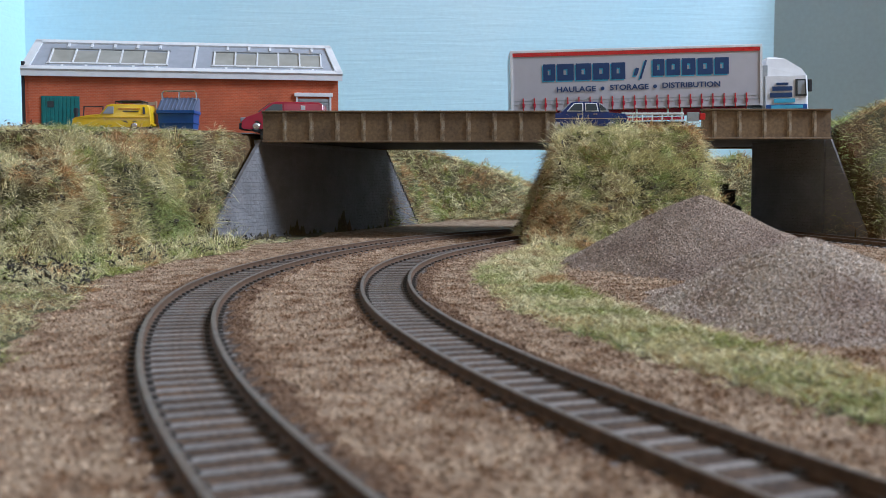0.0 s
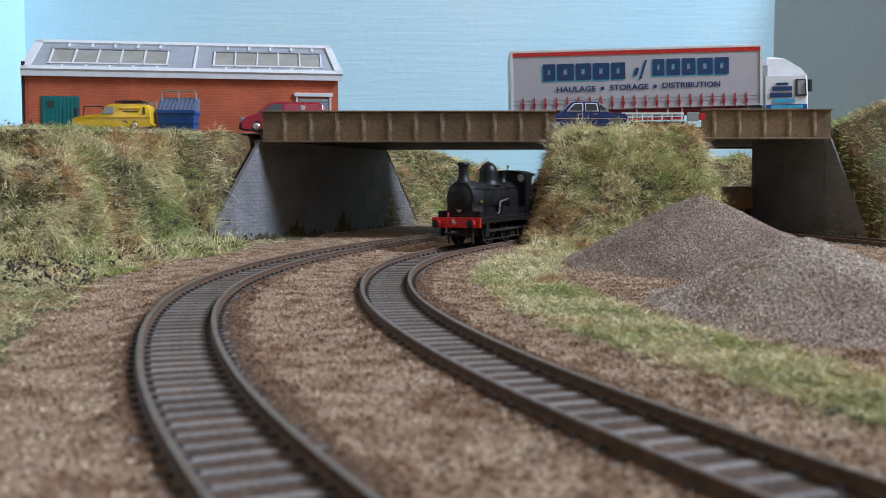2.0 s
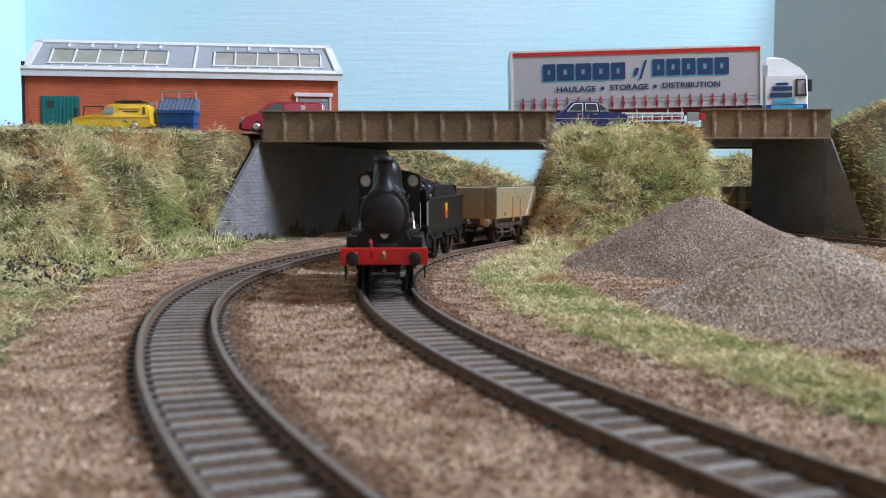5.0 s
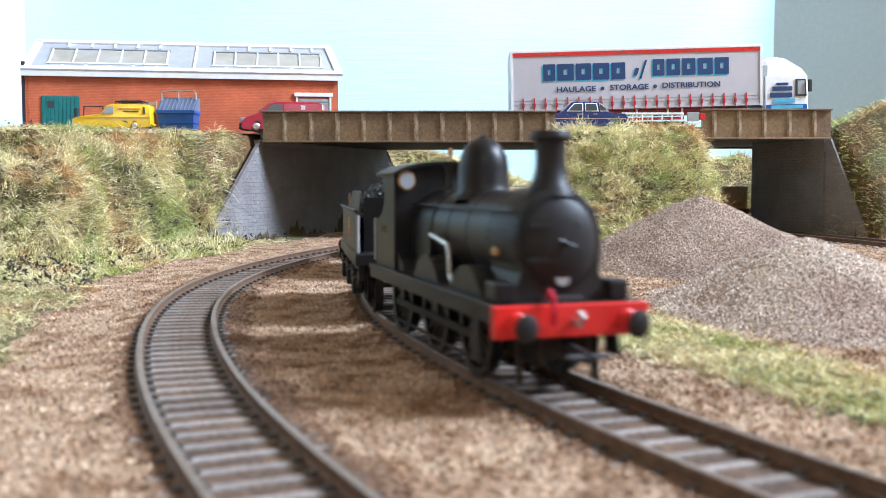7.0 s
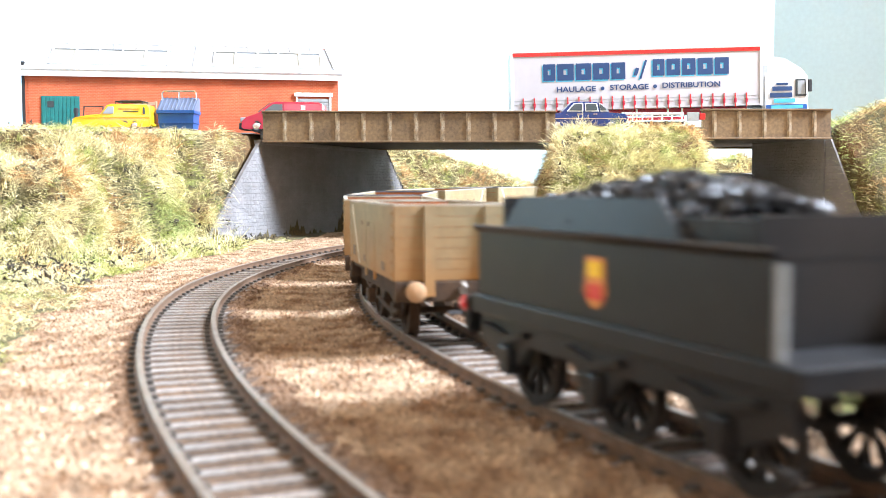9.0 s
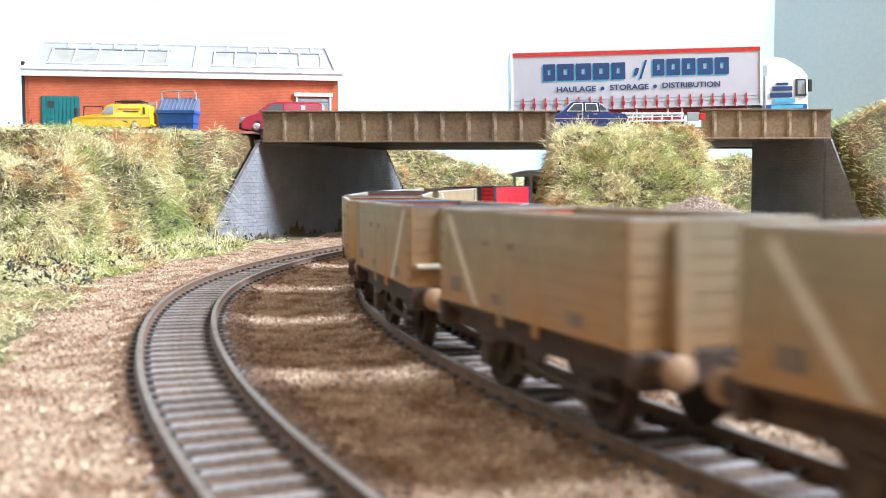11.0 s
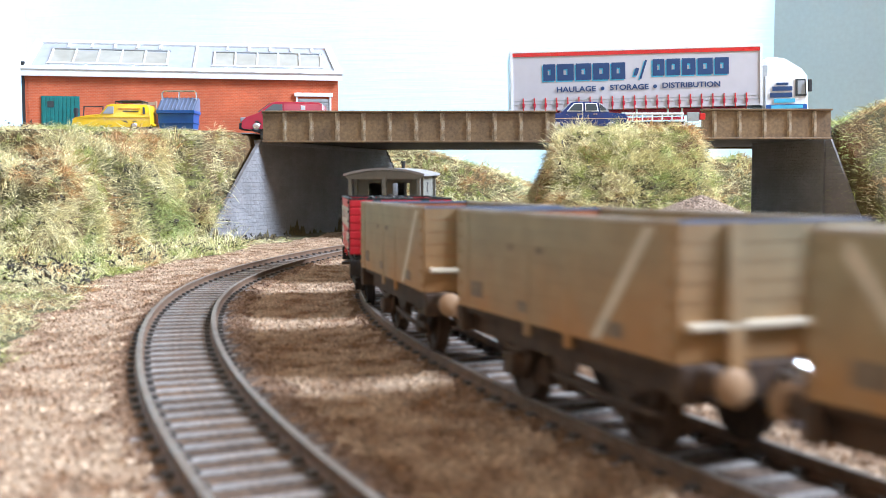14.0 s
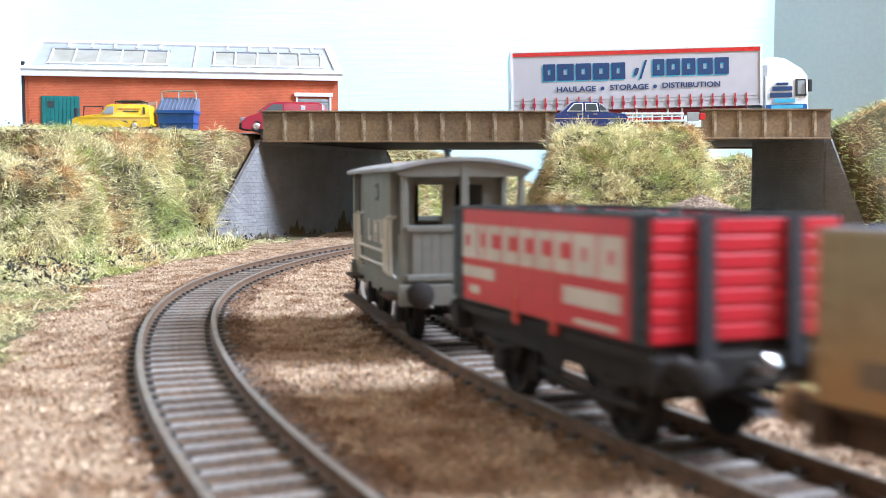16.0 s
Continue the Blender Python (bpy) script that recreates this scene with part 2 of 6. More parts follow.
def slab(bm, pts, axis, d0, d1):
    """A prism: the outline pts in the plane across axis, from d0 to d1 along it (x: pts are y, z; y: x, z; z: x, y)."""
    def at(p, d):
        return {"x": (d, p[0], p[1]), "y": (p[0], d, p[1]), "z": (p[0], p[1], d)}[axis]
    a = [bm.verts.new(at(p, d0)) for p in pts]
    b = [bm.verts.new(at(p, d1)) for p in pts]
    fs = [bm.faces.new(a), bm.faces.new(b[::-1])]
    for i in range(len(pts)):
        j = (i + 1) % len(pts)
        fs.append(bm.faces.new((a[j], a[i], b[i], b[j])))
    bmesh.ops.recalc_face_normals(bm, faces=fs)
    return bm


def lathe(bm, profile, centre, axis="z", seg=24):
    """A turned body: profile is (radius, distance along axis)."""
    rings = []
    for r, d in profile:
        ring = []
        for i in range(seg):
            a = 2 * math.pi * i / seg
            u, v = r * math.cos(a), r * math.sin(a)
            o = {"x": (d, u, v), "y": (u, d, v), "z": (u, v, d)}[axis]
            ring.append(bm.verts.new((centre[0] + o[0], centre[1] + o[1], centre[2] + o[2])))
        rings.append(ring)
    fs = []
    for a, b in zip(rings, rings[1:]):
        for i in range(seg):
            j = (i + 1) % seg
            fs.append(bm.faces.new((a[i], a[j], b[j], b[i])))
    fs += [bm.faces.new(rings[0]), bm.faces.new(rings[-1][::-1])]
    bmesh.ops.recalc_face_normals(bm, faces=fs)
    return bm


def rod(bm, pts, r, seg=6):
    """A round bar along a line of points."""
    pts = [Vector(p) for p in pts]
    rings = []
    for i, p in enumerate(pts):
        d = (pts[min(i + 1, len(pts) - 1)] - pts[max(i - 1, 0)]).normalized()
        u = d.cross(Vector((0, 0, 1)))
        u = (u if u.length > 0.1 else d.cross(Vector((0, 1, 0)))).normalized()
        v = d.cross(u)
        rings.append([bm.verts.new(p + r * (math.cos(2 * math.pi * k / seg) * u + math.sin(2 * math.pi * k / seg) * v)) for k in range(seg)])
    fs = []
    for a, b in zip(rings, rings[1:]):
        for k in range(seg):
            j = (k + 1) % seg
            fs.append(bm.faces.new((a[k], a[j], b[j], b[k])))
    fs += [bm.faces.new(rings[0]), bm.faces.new(rings[-1][::-1])]
    bmesh.ops.recalc_face_normals(bm, faces=fs)
    return bm


def loft(bm, sections):
    """A closed skin through outlines with equal numbers of points, capped at both ends."""
    rings = [[bm.verts.new(p) for p in s] for s in sections]
    fs = []
    for a, b in zip(rings, rings[1:]):
        for k in range(len(a)):
            j = (k + 1) % len(a)
            fs.append(bm.faces.new((a[k], a[j], b[j], b[k])))
    fs += [bm.faces.new(rings[0]), bm.faces.new(rings[-1][::-1])]
    bmesh.ops.recalc_face_normals(bm, faces=fs)
    return bm


def B():
    return bmesh.new()


def to_mesh(name, bm, material, smooth=False):
    me = bpy.data.meshes.new(name)
    bmesh.ops.scale(bm, vec=(MM, MM, MM), verts=bm.verts)
    bm.to_mesh(me)
    bm.free()
    for m in (material if isinstance(material, (list, tuple)) else (material,)):
        me.materials.append(m)
    if smooth:
        me.shade_smooth()
        me.set_sharp_from_angle(angle=radians(38))
    return me


def part(name, bm, material, parent=None, label="", smooth=False, at=None):
    """Links a bmesh as one mesh object under a thing or under a part; at: its pose in the parent's space, in millimetres."""
    ob = new(name, to_mesh(name, bm, material, smooth))
    ob.parent = parent
    if at:
        ob.location = Vector(at) * MM
    return tagged(ob, label) if label else ob


def share(name, me, parent, at, turn=0.0):
    ob = new(name, me)
    ob.parent = parent
    ob.location = Vector(at) * MM
    ob.rotation_euler = (0, 0, turn)
    return ob


def thing(name, x, y, z, rz=0.0, label="", category="", group="", kind=""):
    ob = new(name)
    ob.empty_display_size = 0.01
    ob.matrix_basis = pose(x * MM, y * MM, z * MM, 0, 0, rz)
    return tagged(ob, label, category, group, kind)


def text(name, body, size, parent, material, at, rx=90, rz=0, extrude=0.05, shear=0.0, width=None, bold=0.0):
    """Raised lettering in the built-in font, turned into a mesh; width: the length to which the line is drawn, in millimetres."""
    cu = bpy.data.curves.new(name, "FONT")
    cu.body, cu.size, cu.extrude, cu.shear, cu.offset = body, size, extrude, shear, bold
    cu.align_x, cu.align_y = "CENTER", "CENTER"
    cu.resolution_u = 3
    tmp = bpy.data.objects.new(name, cu)
    scene.collection.objects.link(tmp)
    me = bpy.data.meshes.new_from_object(tmp.evaluated_get(bpy.context.evaluated_depsgraph_get()))
    bpy.data.objects.remove(tmp)
    xs = [v.co.x for v in me.vertices]
    kx = width / (max(xs) - min(xs)) if width else 1.0
    me.transform(Matrix.Diagonal((kx * MM, MM, MM, 1)))
    me.materials.clear()
    me.materials.append(material)
    ob = new(name, me)
    ob.parent = parent
    ob.matrix_basis = pose(at[0] * MM, at[1] * MM, at[2] * MM, rx, 0, rz)
    return ob


# ---- the lines of the tracks: distance from a common centre at every 15 degrees, from -60 ----
CENTRE = (480.0, 342.0)
INNER = (530.8, 503.5, 489.3, 488.7, 499.1, 516.6, 541.2, 573.0, 598.0, 606.0, 575.0, 520.0, 480.0, 450.0, 425.0, 410.0, 400.0, 400.0)
OUTER = (585.7, 559.5, 547.8, 551.2, 563.9, 579.5, 609.1, 643.0, 668.0, 670.0, 640.0, 600.0, 560.0)


def radius(knots, deg):
    u = min(max((deg + 60) / 15.0, 0), len(knots) - 1.001)
    j = int(u)
    u -= j
    p = [knots[min(max(j - 1 + k, 0), len(knots) - 1)] for k in range(4)]
    return p[0] * (-.5 * u + u * u - .5 * u ** 3) + p[1] * (1 - 2.5 * u * u + 1.5 * u ** 3) + p[2] * (.5 * u + 2 * u * u - 1.5 * u ** 3) + p[3] * (-.5 * u * u + .5 * u ** 3)


def line_of(knots, d0, d1, step=0.5):
    out = []
    for i in range(int((d1 - d0) / step) + 1):
        a = d0 + i * step
        r = radius(knots, a)
        out.append((CENTRE[0] - r * math.cos(radians(a)), CENTRE[1] + r * math.sin(radians(a))))
    return np.array(out)


class Line:
    """A line in the plan, measured by its length."""

    def __init__(self, pts, zero=None):
        self.p = np.array(pts)
        self.s = np.r_[0, np.cumsum(np.hypot(*np.diff(self.p, axis=0).T))]
        if zero is not None:
            self.s = self.s - self.s[zero]

    def at(self, s):
        return np.array([np.interp(s, self.s, self.p[:, 0]), np.interp(s, self.s, self.p[:, 1])])

    def way(self, s):
        d = self.at(s + 2) - self.at(s - 2)
        return d / np.hypot(*d)


def run_out(pts, reach):
    """Carries a line straight on before its first point."""
    d = (pts[0] - pts[1]) / np.hypot(*(pts[0] - pts[1]))
    return np.r_[[pts[0] + d * reach], pts]


def rise_share(y):
    u = np.clip((y - 330.0) / 350.0, 0, 1)
    return u * u * (3 - 2 * u)


def drawn_in(pts):
    """The far curve lies tighter than the plain spiral."""
    return pts * (1 - 0.12 * rise_share(pts[:, 1]))[:, None]


def lift(y):
    """The line climbs gently towards the bridge."""
    return 3.6 * float(rise_share(y / 0.94))


INNER_LINE = Line(run_out(drawn_in(line_of(INNER, -60, 190)), 500.0), zero=121)
OUTER_LINE = Line(drawn_in(line_of(OUTER, -60, 80)), zero=120)
SIDING_LINE = Line([(330.0, 380.0), (300.0, 460.0), (277.0, 540.0), (264.0, 590.0), (254.0, 640.0), (246.0, 700.0), (236.0, 780.0), (226.0, 860.0)])

# ---- the unseen room around the layout, added to bounce light onto it ----
ROAD = 73.0
YARD = 71.2


def structure(name, bm, material, label, category="", smooth=False):
    return tagged(part(name, bm, material, None, label, smooth), category=category, kind="structure")


def wall_with_hole(bm, axis, d0, d1, a0, a1, z0, z1, h0, h1, k0, k1):
    for u0, u1, w0, w1 in ((a0, h0, z0, z1), (h1, a1, z0, z1), (h0, h1, z0, k0), (h0, h1, k1, z1)):
        if axis == "x":
            box(bm, d0, d1, u0, u1, w0, w1)
        else:
            box(bm, u0, u1, d0, d1, w0, w1)


b = B()
wall_with_hole(b, "x", 1700, 1800, -2000, 2500, -900, 2000, -190, 710, 950, 1900)
structure("wall_east", b, PLASTER, "plain unseen plaster room wall with an opening, toned warm to bounce light", "wall")
# Unseen wall; its opening only goes with the added rear fill lamp.
b = B()
wall_with_hole(b, "y", -2100, -2000, -2200, 1800, -900, 2000, -1000, 400, 750, 1750)
structure("wall_south", b, PLASTER, "plain unseen plaster room wall with an opening, toned warm to bounce light", "wall")
structure("wall_west", box(B(), -2300, -2200, -2100, 2500, -900, 2000), PLASTER, "plain unseen plaster room wall, toned warm to bounce light", "wall")
structure("wall_north", box(B(), -2300, 1800, 2500, 2600, -900, 2000), PLASTER, "plain unseen plaster room wall, toned warm to bounce light", "wall")
structure("ceiling", box(B(), -2300, 1800, -2100, 2600, 2000, 2050), PLASTER, "plain unseen room ceiling, toned warm to bounce light", "ceiling")
structure("floor", box(B(), -2300, 1800, -2100, 2600, -950, -900), TIMBER, "brown boarded room floor", "floor")

# the painted sky boards round the layout
BACK = 1082.0


def board(name, p, q, z0, z1, material, label, lean=0.0):
    ob = part(name, box(B(), 0, math.hypot(q[0] - p[0], q[1] - p[1]), 0, 6, z0, z1), material)
    ob.matrix_basis = pose(p[0] * MM, p[1] * MM, 0, 0, 0, math.degrees(math.atan2(q[1] - p[1], q[0] - p[0])))
    return tagged(ob, label, "backdrop", kind="structure")


board("backdrop_rear", (-458, BACK), (358, BACK), -20, 330, BACKDROP, "brush-painted sky blue backdrop board behind the layout")
board("backdrop_west", (-520, 380), (-452, BACK), -20, 330, BACKDROP, "brush-painted sky blue backdrop board at the layout's end")
board("backdrop_east", (358, BACK), (1000, 640), -20, 290, SIDEDROP, "painted backdrop board, its shade put into a duller blue, with a join in the corner")

# ---- the ground: one sheet with its banks ----


def smooth(a, b, x):
    u = np.clip((x - a) / (b - a), 0, 1)
    return u * u * (3 - 2 * u)


def wobble(x, y, size, seed=0.0):
    return noise.noise(Vector((x / size, y / size, seed)))


def side(px, py, ax, ay, bx, by):
    """Distance to the left of the line from a to b."""
    n = math.hypot(bx - ax, by - ay)
    return ((bx - ax) * (py - ay) - (by - ay) * (px - ax)) / n


def rise(d, width, height):
    """Height of a bank at d past its foot."""
    u = min(max(d / width, 0.0), 1.0)
    return height * (u ** 0.85)


RIDGE_X = (-470, -300, -55, -20, 20, 60, 100, 150, 230, 300, 360, 500)
RIDGE_Z = (98, 92, 78, 72, 60, 50, 36, 26, 46, 66, 64, 60)


def ground_parts(x, y):
    """Height of the ground and what covers it: 0 ballast, 1 turf."""
    z, turf = -3.2 + 0.25 * wobble(x, y, 9.0) + lift(y), 0.0
    # the bank left of the line, steep towards the camera and towards the track
    w = 30 * wobble(x, y, 40.0, 3.0) + 13 * wobble(x, y, 17.0, 5.0)
    d1 = (y - (446 + 0.10 * (x + 200) + 40 * float(smooth(-190, -130, x)))) + w * 1.25 + 5 * wobble(x, y, 9, 6.5)
    d2 = -(x + 131.5 - 0.37 * (y - 640)) + w * 0.12
    d = min(d1, d2 * 20.0)
    if y < 1000:
        apron = 16.0 * float(smooth(-70, 40, d1)) * float(smooth(-10, 60, d2))
        z += apron * 0.35
        if d > 0:
            steep = rise(d, 125.0, ROAD + 1.5)
            back = 0.0 if y < 850 else (y - 850) * 0.3
            z = max(z, min(steep, YARD - 4.5 + 3.6 * float(smooth(606, 630, y))) - back)
        if d1 > 0 and d2 > -3:
            turf = 1.0
    edge = -104 - 0.22 * (min(y, 420) - 240) + 0.22 * max(0.0, y - 420)
    if y > 150 and x < -90:
        g = float(smooth(-6, 14, edge - x + 9 * wobble(x, y, 26, 3.5)))
        turf = max(turf, g)
        z += 0.8 * g
    # the mound between the two spans
    mx, my = 115.0 + 0.14 * max(0.0, y - 635), 668.0
    top = float(smooth(my - 98, my - 22, y)) * (1 - float(smooth(my + 70, my + 110, y)))
    ax = abs(x - mx)
    if top > 0:
        wide, slope = (67, 28) if x < mx else (64, 20)
        e = min(max((wide - ax - 6 * wobble(x, y, 20, 2.0)) / slope, 0.0), 1.0) ** 0.85
        hz = (ROAD - 1 + 4 * wobble(x, y, 16, 11.0)) * top * e
        if hz > 2:
            z, turf = max(z, hz), 1.0
    # the bank right of the siding, held by the wing wall
    d3 = y - (662 - 0.25 * max(0.0, x - 330)) + 5 * wobble(x, y, 30, 4.0)
    if x > 295 - 0.62 * min(max(y - 671, 0), 32) and d3 > 0 and y < 790:
        hz = rise(d3, 42, ROAD + 4 + 0.4 * (min(x, 360) - 275)) * (1 - float(smooth(740, 790, y)))
        if hz > 1:
            z, turf = max(z, hz), 1.0
    # the far bank against the rear board
    r = float(np.interp(x, RIDGE_X, RIDGE_Z)) + 5 * wobble(x, y, 40, 6.0)
    far = float(smooth(985, 1068, y)) * r
    if far > 1.5:
        z, turf = max(z, far), 1.0
    # verges of short grass beside the inner line
    out = 1 / (1 - 0.12 * float(rise_share(y / (1 - 0.12 * float(rise_share(y * 1.06))))))
    ox, oy = x * out, y * out
    rr = math.hypot(ox - CENTRE[0], oy - CENTRE[1])
    aa = math.degrees(math.atan2(oy - CENTRE[1], CENTRE[0] - ox))
    lane = radius(INNER, aa) - rr + 3 * wobble(x, y, 14, 7.0)
    if 30 < lane < 80 and -36 < aa < 40:
        turf = max(turf, float(smooth(32, 40, lane)) * (1 - float(smooth(68, 79, lane))))
        z += 0.9 * turf
    # two gravel heaps
    if abs(lane) < 19 or abs(radius(OUTER, aa) - rr) < 19:
        k = min(abs(lane), abs(radius(OUTER, aa) - rr)) + 2.0 * wobble(x, y, 6, 8.0)
        if k < 11.2:
            z = -2.72 + 0.12 * wobble(x, y, 6.0) + lift(y)
            turf = 3.0
        elif k < 19:
            z += 0.95 * (1 - float(smooth(14.5, 19, k)))
            turf = 4.0 if k < 16.5 + 2.5 * wobble(x, y, 11, 2.5) else 0.0
    for hx, hy, rx, ry, hh, cover in HEAPS:
        q = math.hypot((x - hx) / rx, (y - hy) / ry) + 0.07 * wobble(x, y, 28, rx) + 0.03 * wobble(x, y, 9, rx)
        if q < 1:
            hz = -3.6 + hh * (math.sqrt((1 - q) ** 2 + 0.012) - 0.11 * q) * (1.0 - 0.10 * math.exp(-(q * 5) ** 2))
            if hz > z - 0.2:
                z, turf = max(z, hz), cover
    return z, turf


HEAPS = ((124.0, 476.0, 76.0, 88.0, 38.5, 2.0), (117.0, 316.0, 52.0, 84.0, 26.0, 5.0))


def build_ground():
    xs = np.r_[np.arange(-760, -460, 20.0), np.arange(-460, 420, 3.0), np.arange(420, 1000, 20.0)]
    ys = np.r_[np.arange(-700, -160, 30.0), np.arange(-160, 90, 8.0), np.arange(90, 840, 3.0), np.arange(840, 1090, 5.0)]
    verts, kinds = [], []
    for y in ys:
        for x in xs:
            z, k = ground_parts(float(x), float(y))
            verts.append((x * MM, y * MM, z * MM))
            kinds.append(k)
    nx = len(xs)
    faces, mi = [], []
    for j in range(len(ys) - 1):
        for i in range(nx - 1):
            a = j * nx + i
            faces.append((a, a + 1, a + nx + 1, a + nx))
            k = kinds[a]
            four = (a, a + 1, a + nx, a + nx + 1)
            zs = [verts[i4][2] for i4 in four]
            if max(zs) - min(zs) > 2.5 * MM and any(0.45 < kinds[i4] < 1.5 for i4 in four):
                k = 1.0
            mi.append(5 if k > 4.5 else 4 if k > 3.5 else 3 if k > 2.5 else 2 if k >= 1.5 else (1 if k > 0.45 else 0))
    me = bpy.data.meshes.new("ground")
    me.from_pydata(verts, [], faces)
    for m in (BALLAST, TURF, HEAP, TRACKBED, SHOULDER, HEAPPALE):
        me.materials.append(m)
    me.polygons.foreach_set("material_index", mi)
    me.shade_smooth()
    ob = new("ground", me)
    return tagged(ob, "brown ballast and turf ground sheet of the model railway", "ground", kind="structure")


build_ground()
tagged(part("baseboard", box(B(), -760, 1000, -700, 1090, -60, -14), PALLETW, None, "plain wooden baseboard under the railway"), category="baseboard", kind="structure")

# ---- tracks ----
RAIL_OUTLINE = ((-1.15, -2.5), (1.15, -2.5), (1.15, -2.1), (0.35, -1.8), (0.35, -0.8), (0.62, -0.55), (0.62, -0.1), (0.5, 0.0), (-0.5, 0.0), (-0.62, -0.1), (-0.62, -0.55), (-0.35, -0.8), (-0.35, -1.8), (-1.15, -2.1))


def rail_mesh(line, off, s0, s1):
    bm = B()
    rings = []
    n = int((s1 - s0) / 6) + 1
    for i in range(n):
        s = s0 + i * (s1 - s0) / (n - 1)
        p, w = line.at(s), line.way(s)
        nrm = np.array([-w[1], w[0]])
        zz = lift(p[1])
        rings.append([bm.verts.new((*(p + nrm * (off + u)), v + zz)) for u, v in RAIL_OUTLINE])
    k = len(RAIL_OUTLINE)
    for a, c in zip(rings, rings[1:]):
        for i in range(k):
            j = (i + 1) % k
            f = bm.faces.new((a[i], a[j], c[j], c[i]))
            f.material_index = 1 if i in (6, 7, 8) else 0
    bm.faces.new(rings[0])
    bm.faces.new(rings[-1][::-1])
    bmesh.ops.recalc_face_normals(bm, faces=bm.faces)
    return bm


def sleeper_mesh():
    bm = B()
    box(bm, -1.2, 1.2, -13.6, 13.6, -4.2, -2.45)
    for e in (-8.9, 8.9):
        for o in (-1.7, 1.7):
            box(bm, -0.9, 0.9, e + o - 0.7, e + o + 0.7, -2.5, -1.75)
    bm.faces.ensure_lookup_table()
    for f in bm.faces[6:]:
        f.material_index = 1
    return to_mesh("sleeper", bm, (SLEEPER, CHAIR))


SLEEPER_MESH = sleeper_mesh()


def track(label, line, s0, s1, pitch=7.2):
    tr = thing("railway_track", 0, 0, 0, 0, label, "railway track", "tracks of the layout", "structure")
    for off in (-8.87, 8.87):
        part("rail", rail_mesh(line, off, s0, s1), (RAIL, RAILTOP), tr)
    s = s0
    while s < s1:
        p, w = line.at(s), line.way(s)
        share("sleeper", SLEEPER_MESH, tr, (p[0], p[1], lift(p[1])), math.atan2(w[1], w[0]) + random.uniform(-0.02, 0.02))
        s += pitch
    return tr


track("curved inner railway track with grey-brown sleepers on ballast", INNER_LINE, -1015.0, 1060.0)
track("curved outer railway track with grey-brown sleepers on ballast", OUTER_LINE, OUTER_LINE.s[0] + 4, OUTER_LINE.s[-1] - 4)
track("dark siding track passing under the smaller bridge", SIDING_LINE, 4.0, SIDING_LINE.s[-1] - 4)

# ---- bridges, abutments and road ----


def girder(x0, x1, y, top, bottom, ribs, label, first=14.6, pitch=17.4):
    g = thing("bridge_girder", 0, y, 0, 0, label, "bridge girder", "bridge girders")
    part("web", box(B(), x0, x1, 0, 2.2, bottom + 1.2, top - 1.2), GIRDER, g)
    part("top_flange", box(B(), x0 - 0.5, x1 + 0.5, -2.2, 4.4, top - 1.2, top, 0.25), GIRDER, g)
    part("bottom_flange", box(B(), x0 - 0.5, x1 + 0.5, -1.6, 4.0, bottom, bottom + 1.2, 0.25), GIRDER, g)
    rib = B()
    slab(rib, ((-1.4, top - 1.3), (0.1, top - 1.3), (0.1, bottom + 1.3), (-1.0, bottom + 1.3)), "x", -0.55, 0.55)
    box(rib, -1.5, 1.5, -0.25, 0.1, bottom + 1.3, top - 1.3)
    me = to_mesh("stiffener", rib, WORN_HIGHLIGHT)
    for i in range(ribs):
        share("stiffener", me, g, (x0 + first + i * pitch, 0, 0))
    riv = B()
    n = int((x1 - x0) / 3.2)
    for i in range(n):
        x = x0 + 1.5 + i * 3.2
        for z in (top - 2.0, bottom + 2.0):
            box(riv, x - 0.3, x + 0.3, -0.3, 0.1, z - 0.3, z + 0.3)
    tagged(part("rivets", riv, GIRDER, g), kind="stuff")
    return g


girder(-119.5, 74.5, 660.0, 85.9, 65.0, 11, "long riveted olive-brown plate girder with vertical stiffeners")
girder(176.0, 263.5, 676.0, 88.4, 67.9, 5, "short riveted olive-brown plate girder with vertical stiffeners", 8.4, 17.0)
girder(-70.0, 100.0, 850.0, 85.9, 67.0, 9, "rear olive-brown plate girder of the long span")
girder(180.0, 290.0, 850.0, 86.5, 67.9, 5, "rear olive-brown plate girder of the short span")
structure("road_deck", box(B(), -122, 130, 664.5, 848, 67.5, ROAD - 0.3), TAR, "dark road deck carried over the railway by the long bridge", "road")
structure("road_deck", slab(B(), ((130.1, 69.5), (266, 69.5), (266, ROAD + 3.9), (130.1, ROAD - 0.3)), "y", 681, 848), TAR, "dark road deck carried over the siding by the short bridge", "road")
structure("road", slab(B(), ((-455, 630), (-156, 630), (-136, 652), (-123.5, 664), (-122.5, 860), (-455, 860)), "z", YARD - 0.5, YARD), TAR, "grey tarmac yard and road on the bank top", "road")
structure("bank_core", slab(B(), ((-450, 634), (-156, 634), (-134, 655), (-128, 668), (-126, 800), (-450, 800)), "z", 40, YARD - 0.6), TURF, "earth core of the bank under the road", "ground")


def panel(name, p, q, outline, thick, label, mortar=True):
    """A wall along p to q; outline: (part of its length, height)."""
    ln = math.hypot(q[0] - p[0], q[1] - p[1])
    pts = [(u * ln, z) for u, z in outline]
    ob = part(name, slab(B(), pts, "y", 0, thick), STONE)
    ob.matrix_basis = pose(p[0] * MM, p[1] * MM, 0, 0, 0, math.degrees(math.atan2(q[1] - p[1], q[0] - p[0])))
    return tagged(ob, label, "abutment", "bridge abutments")


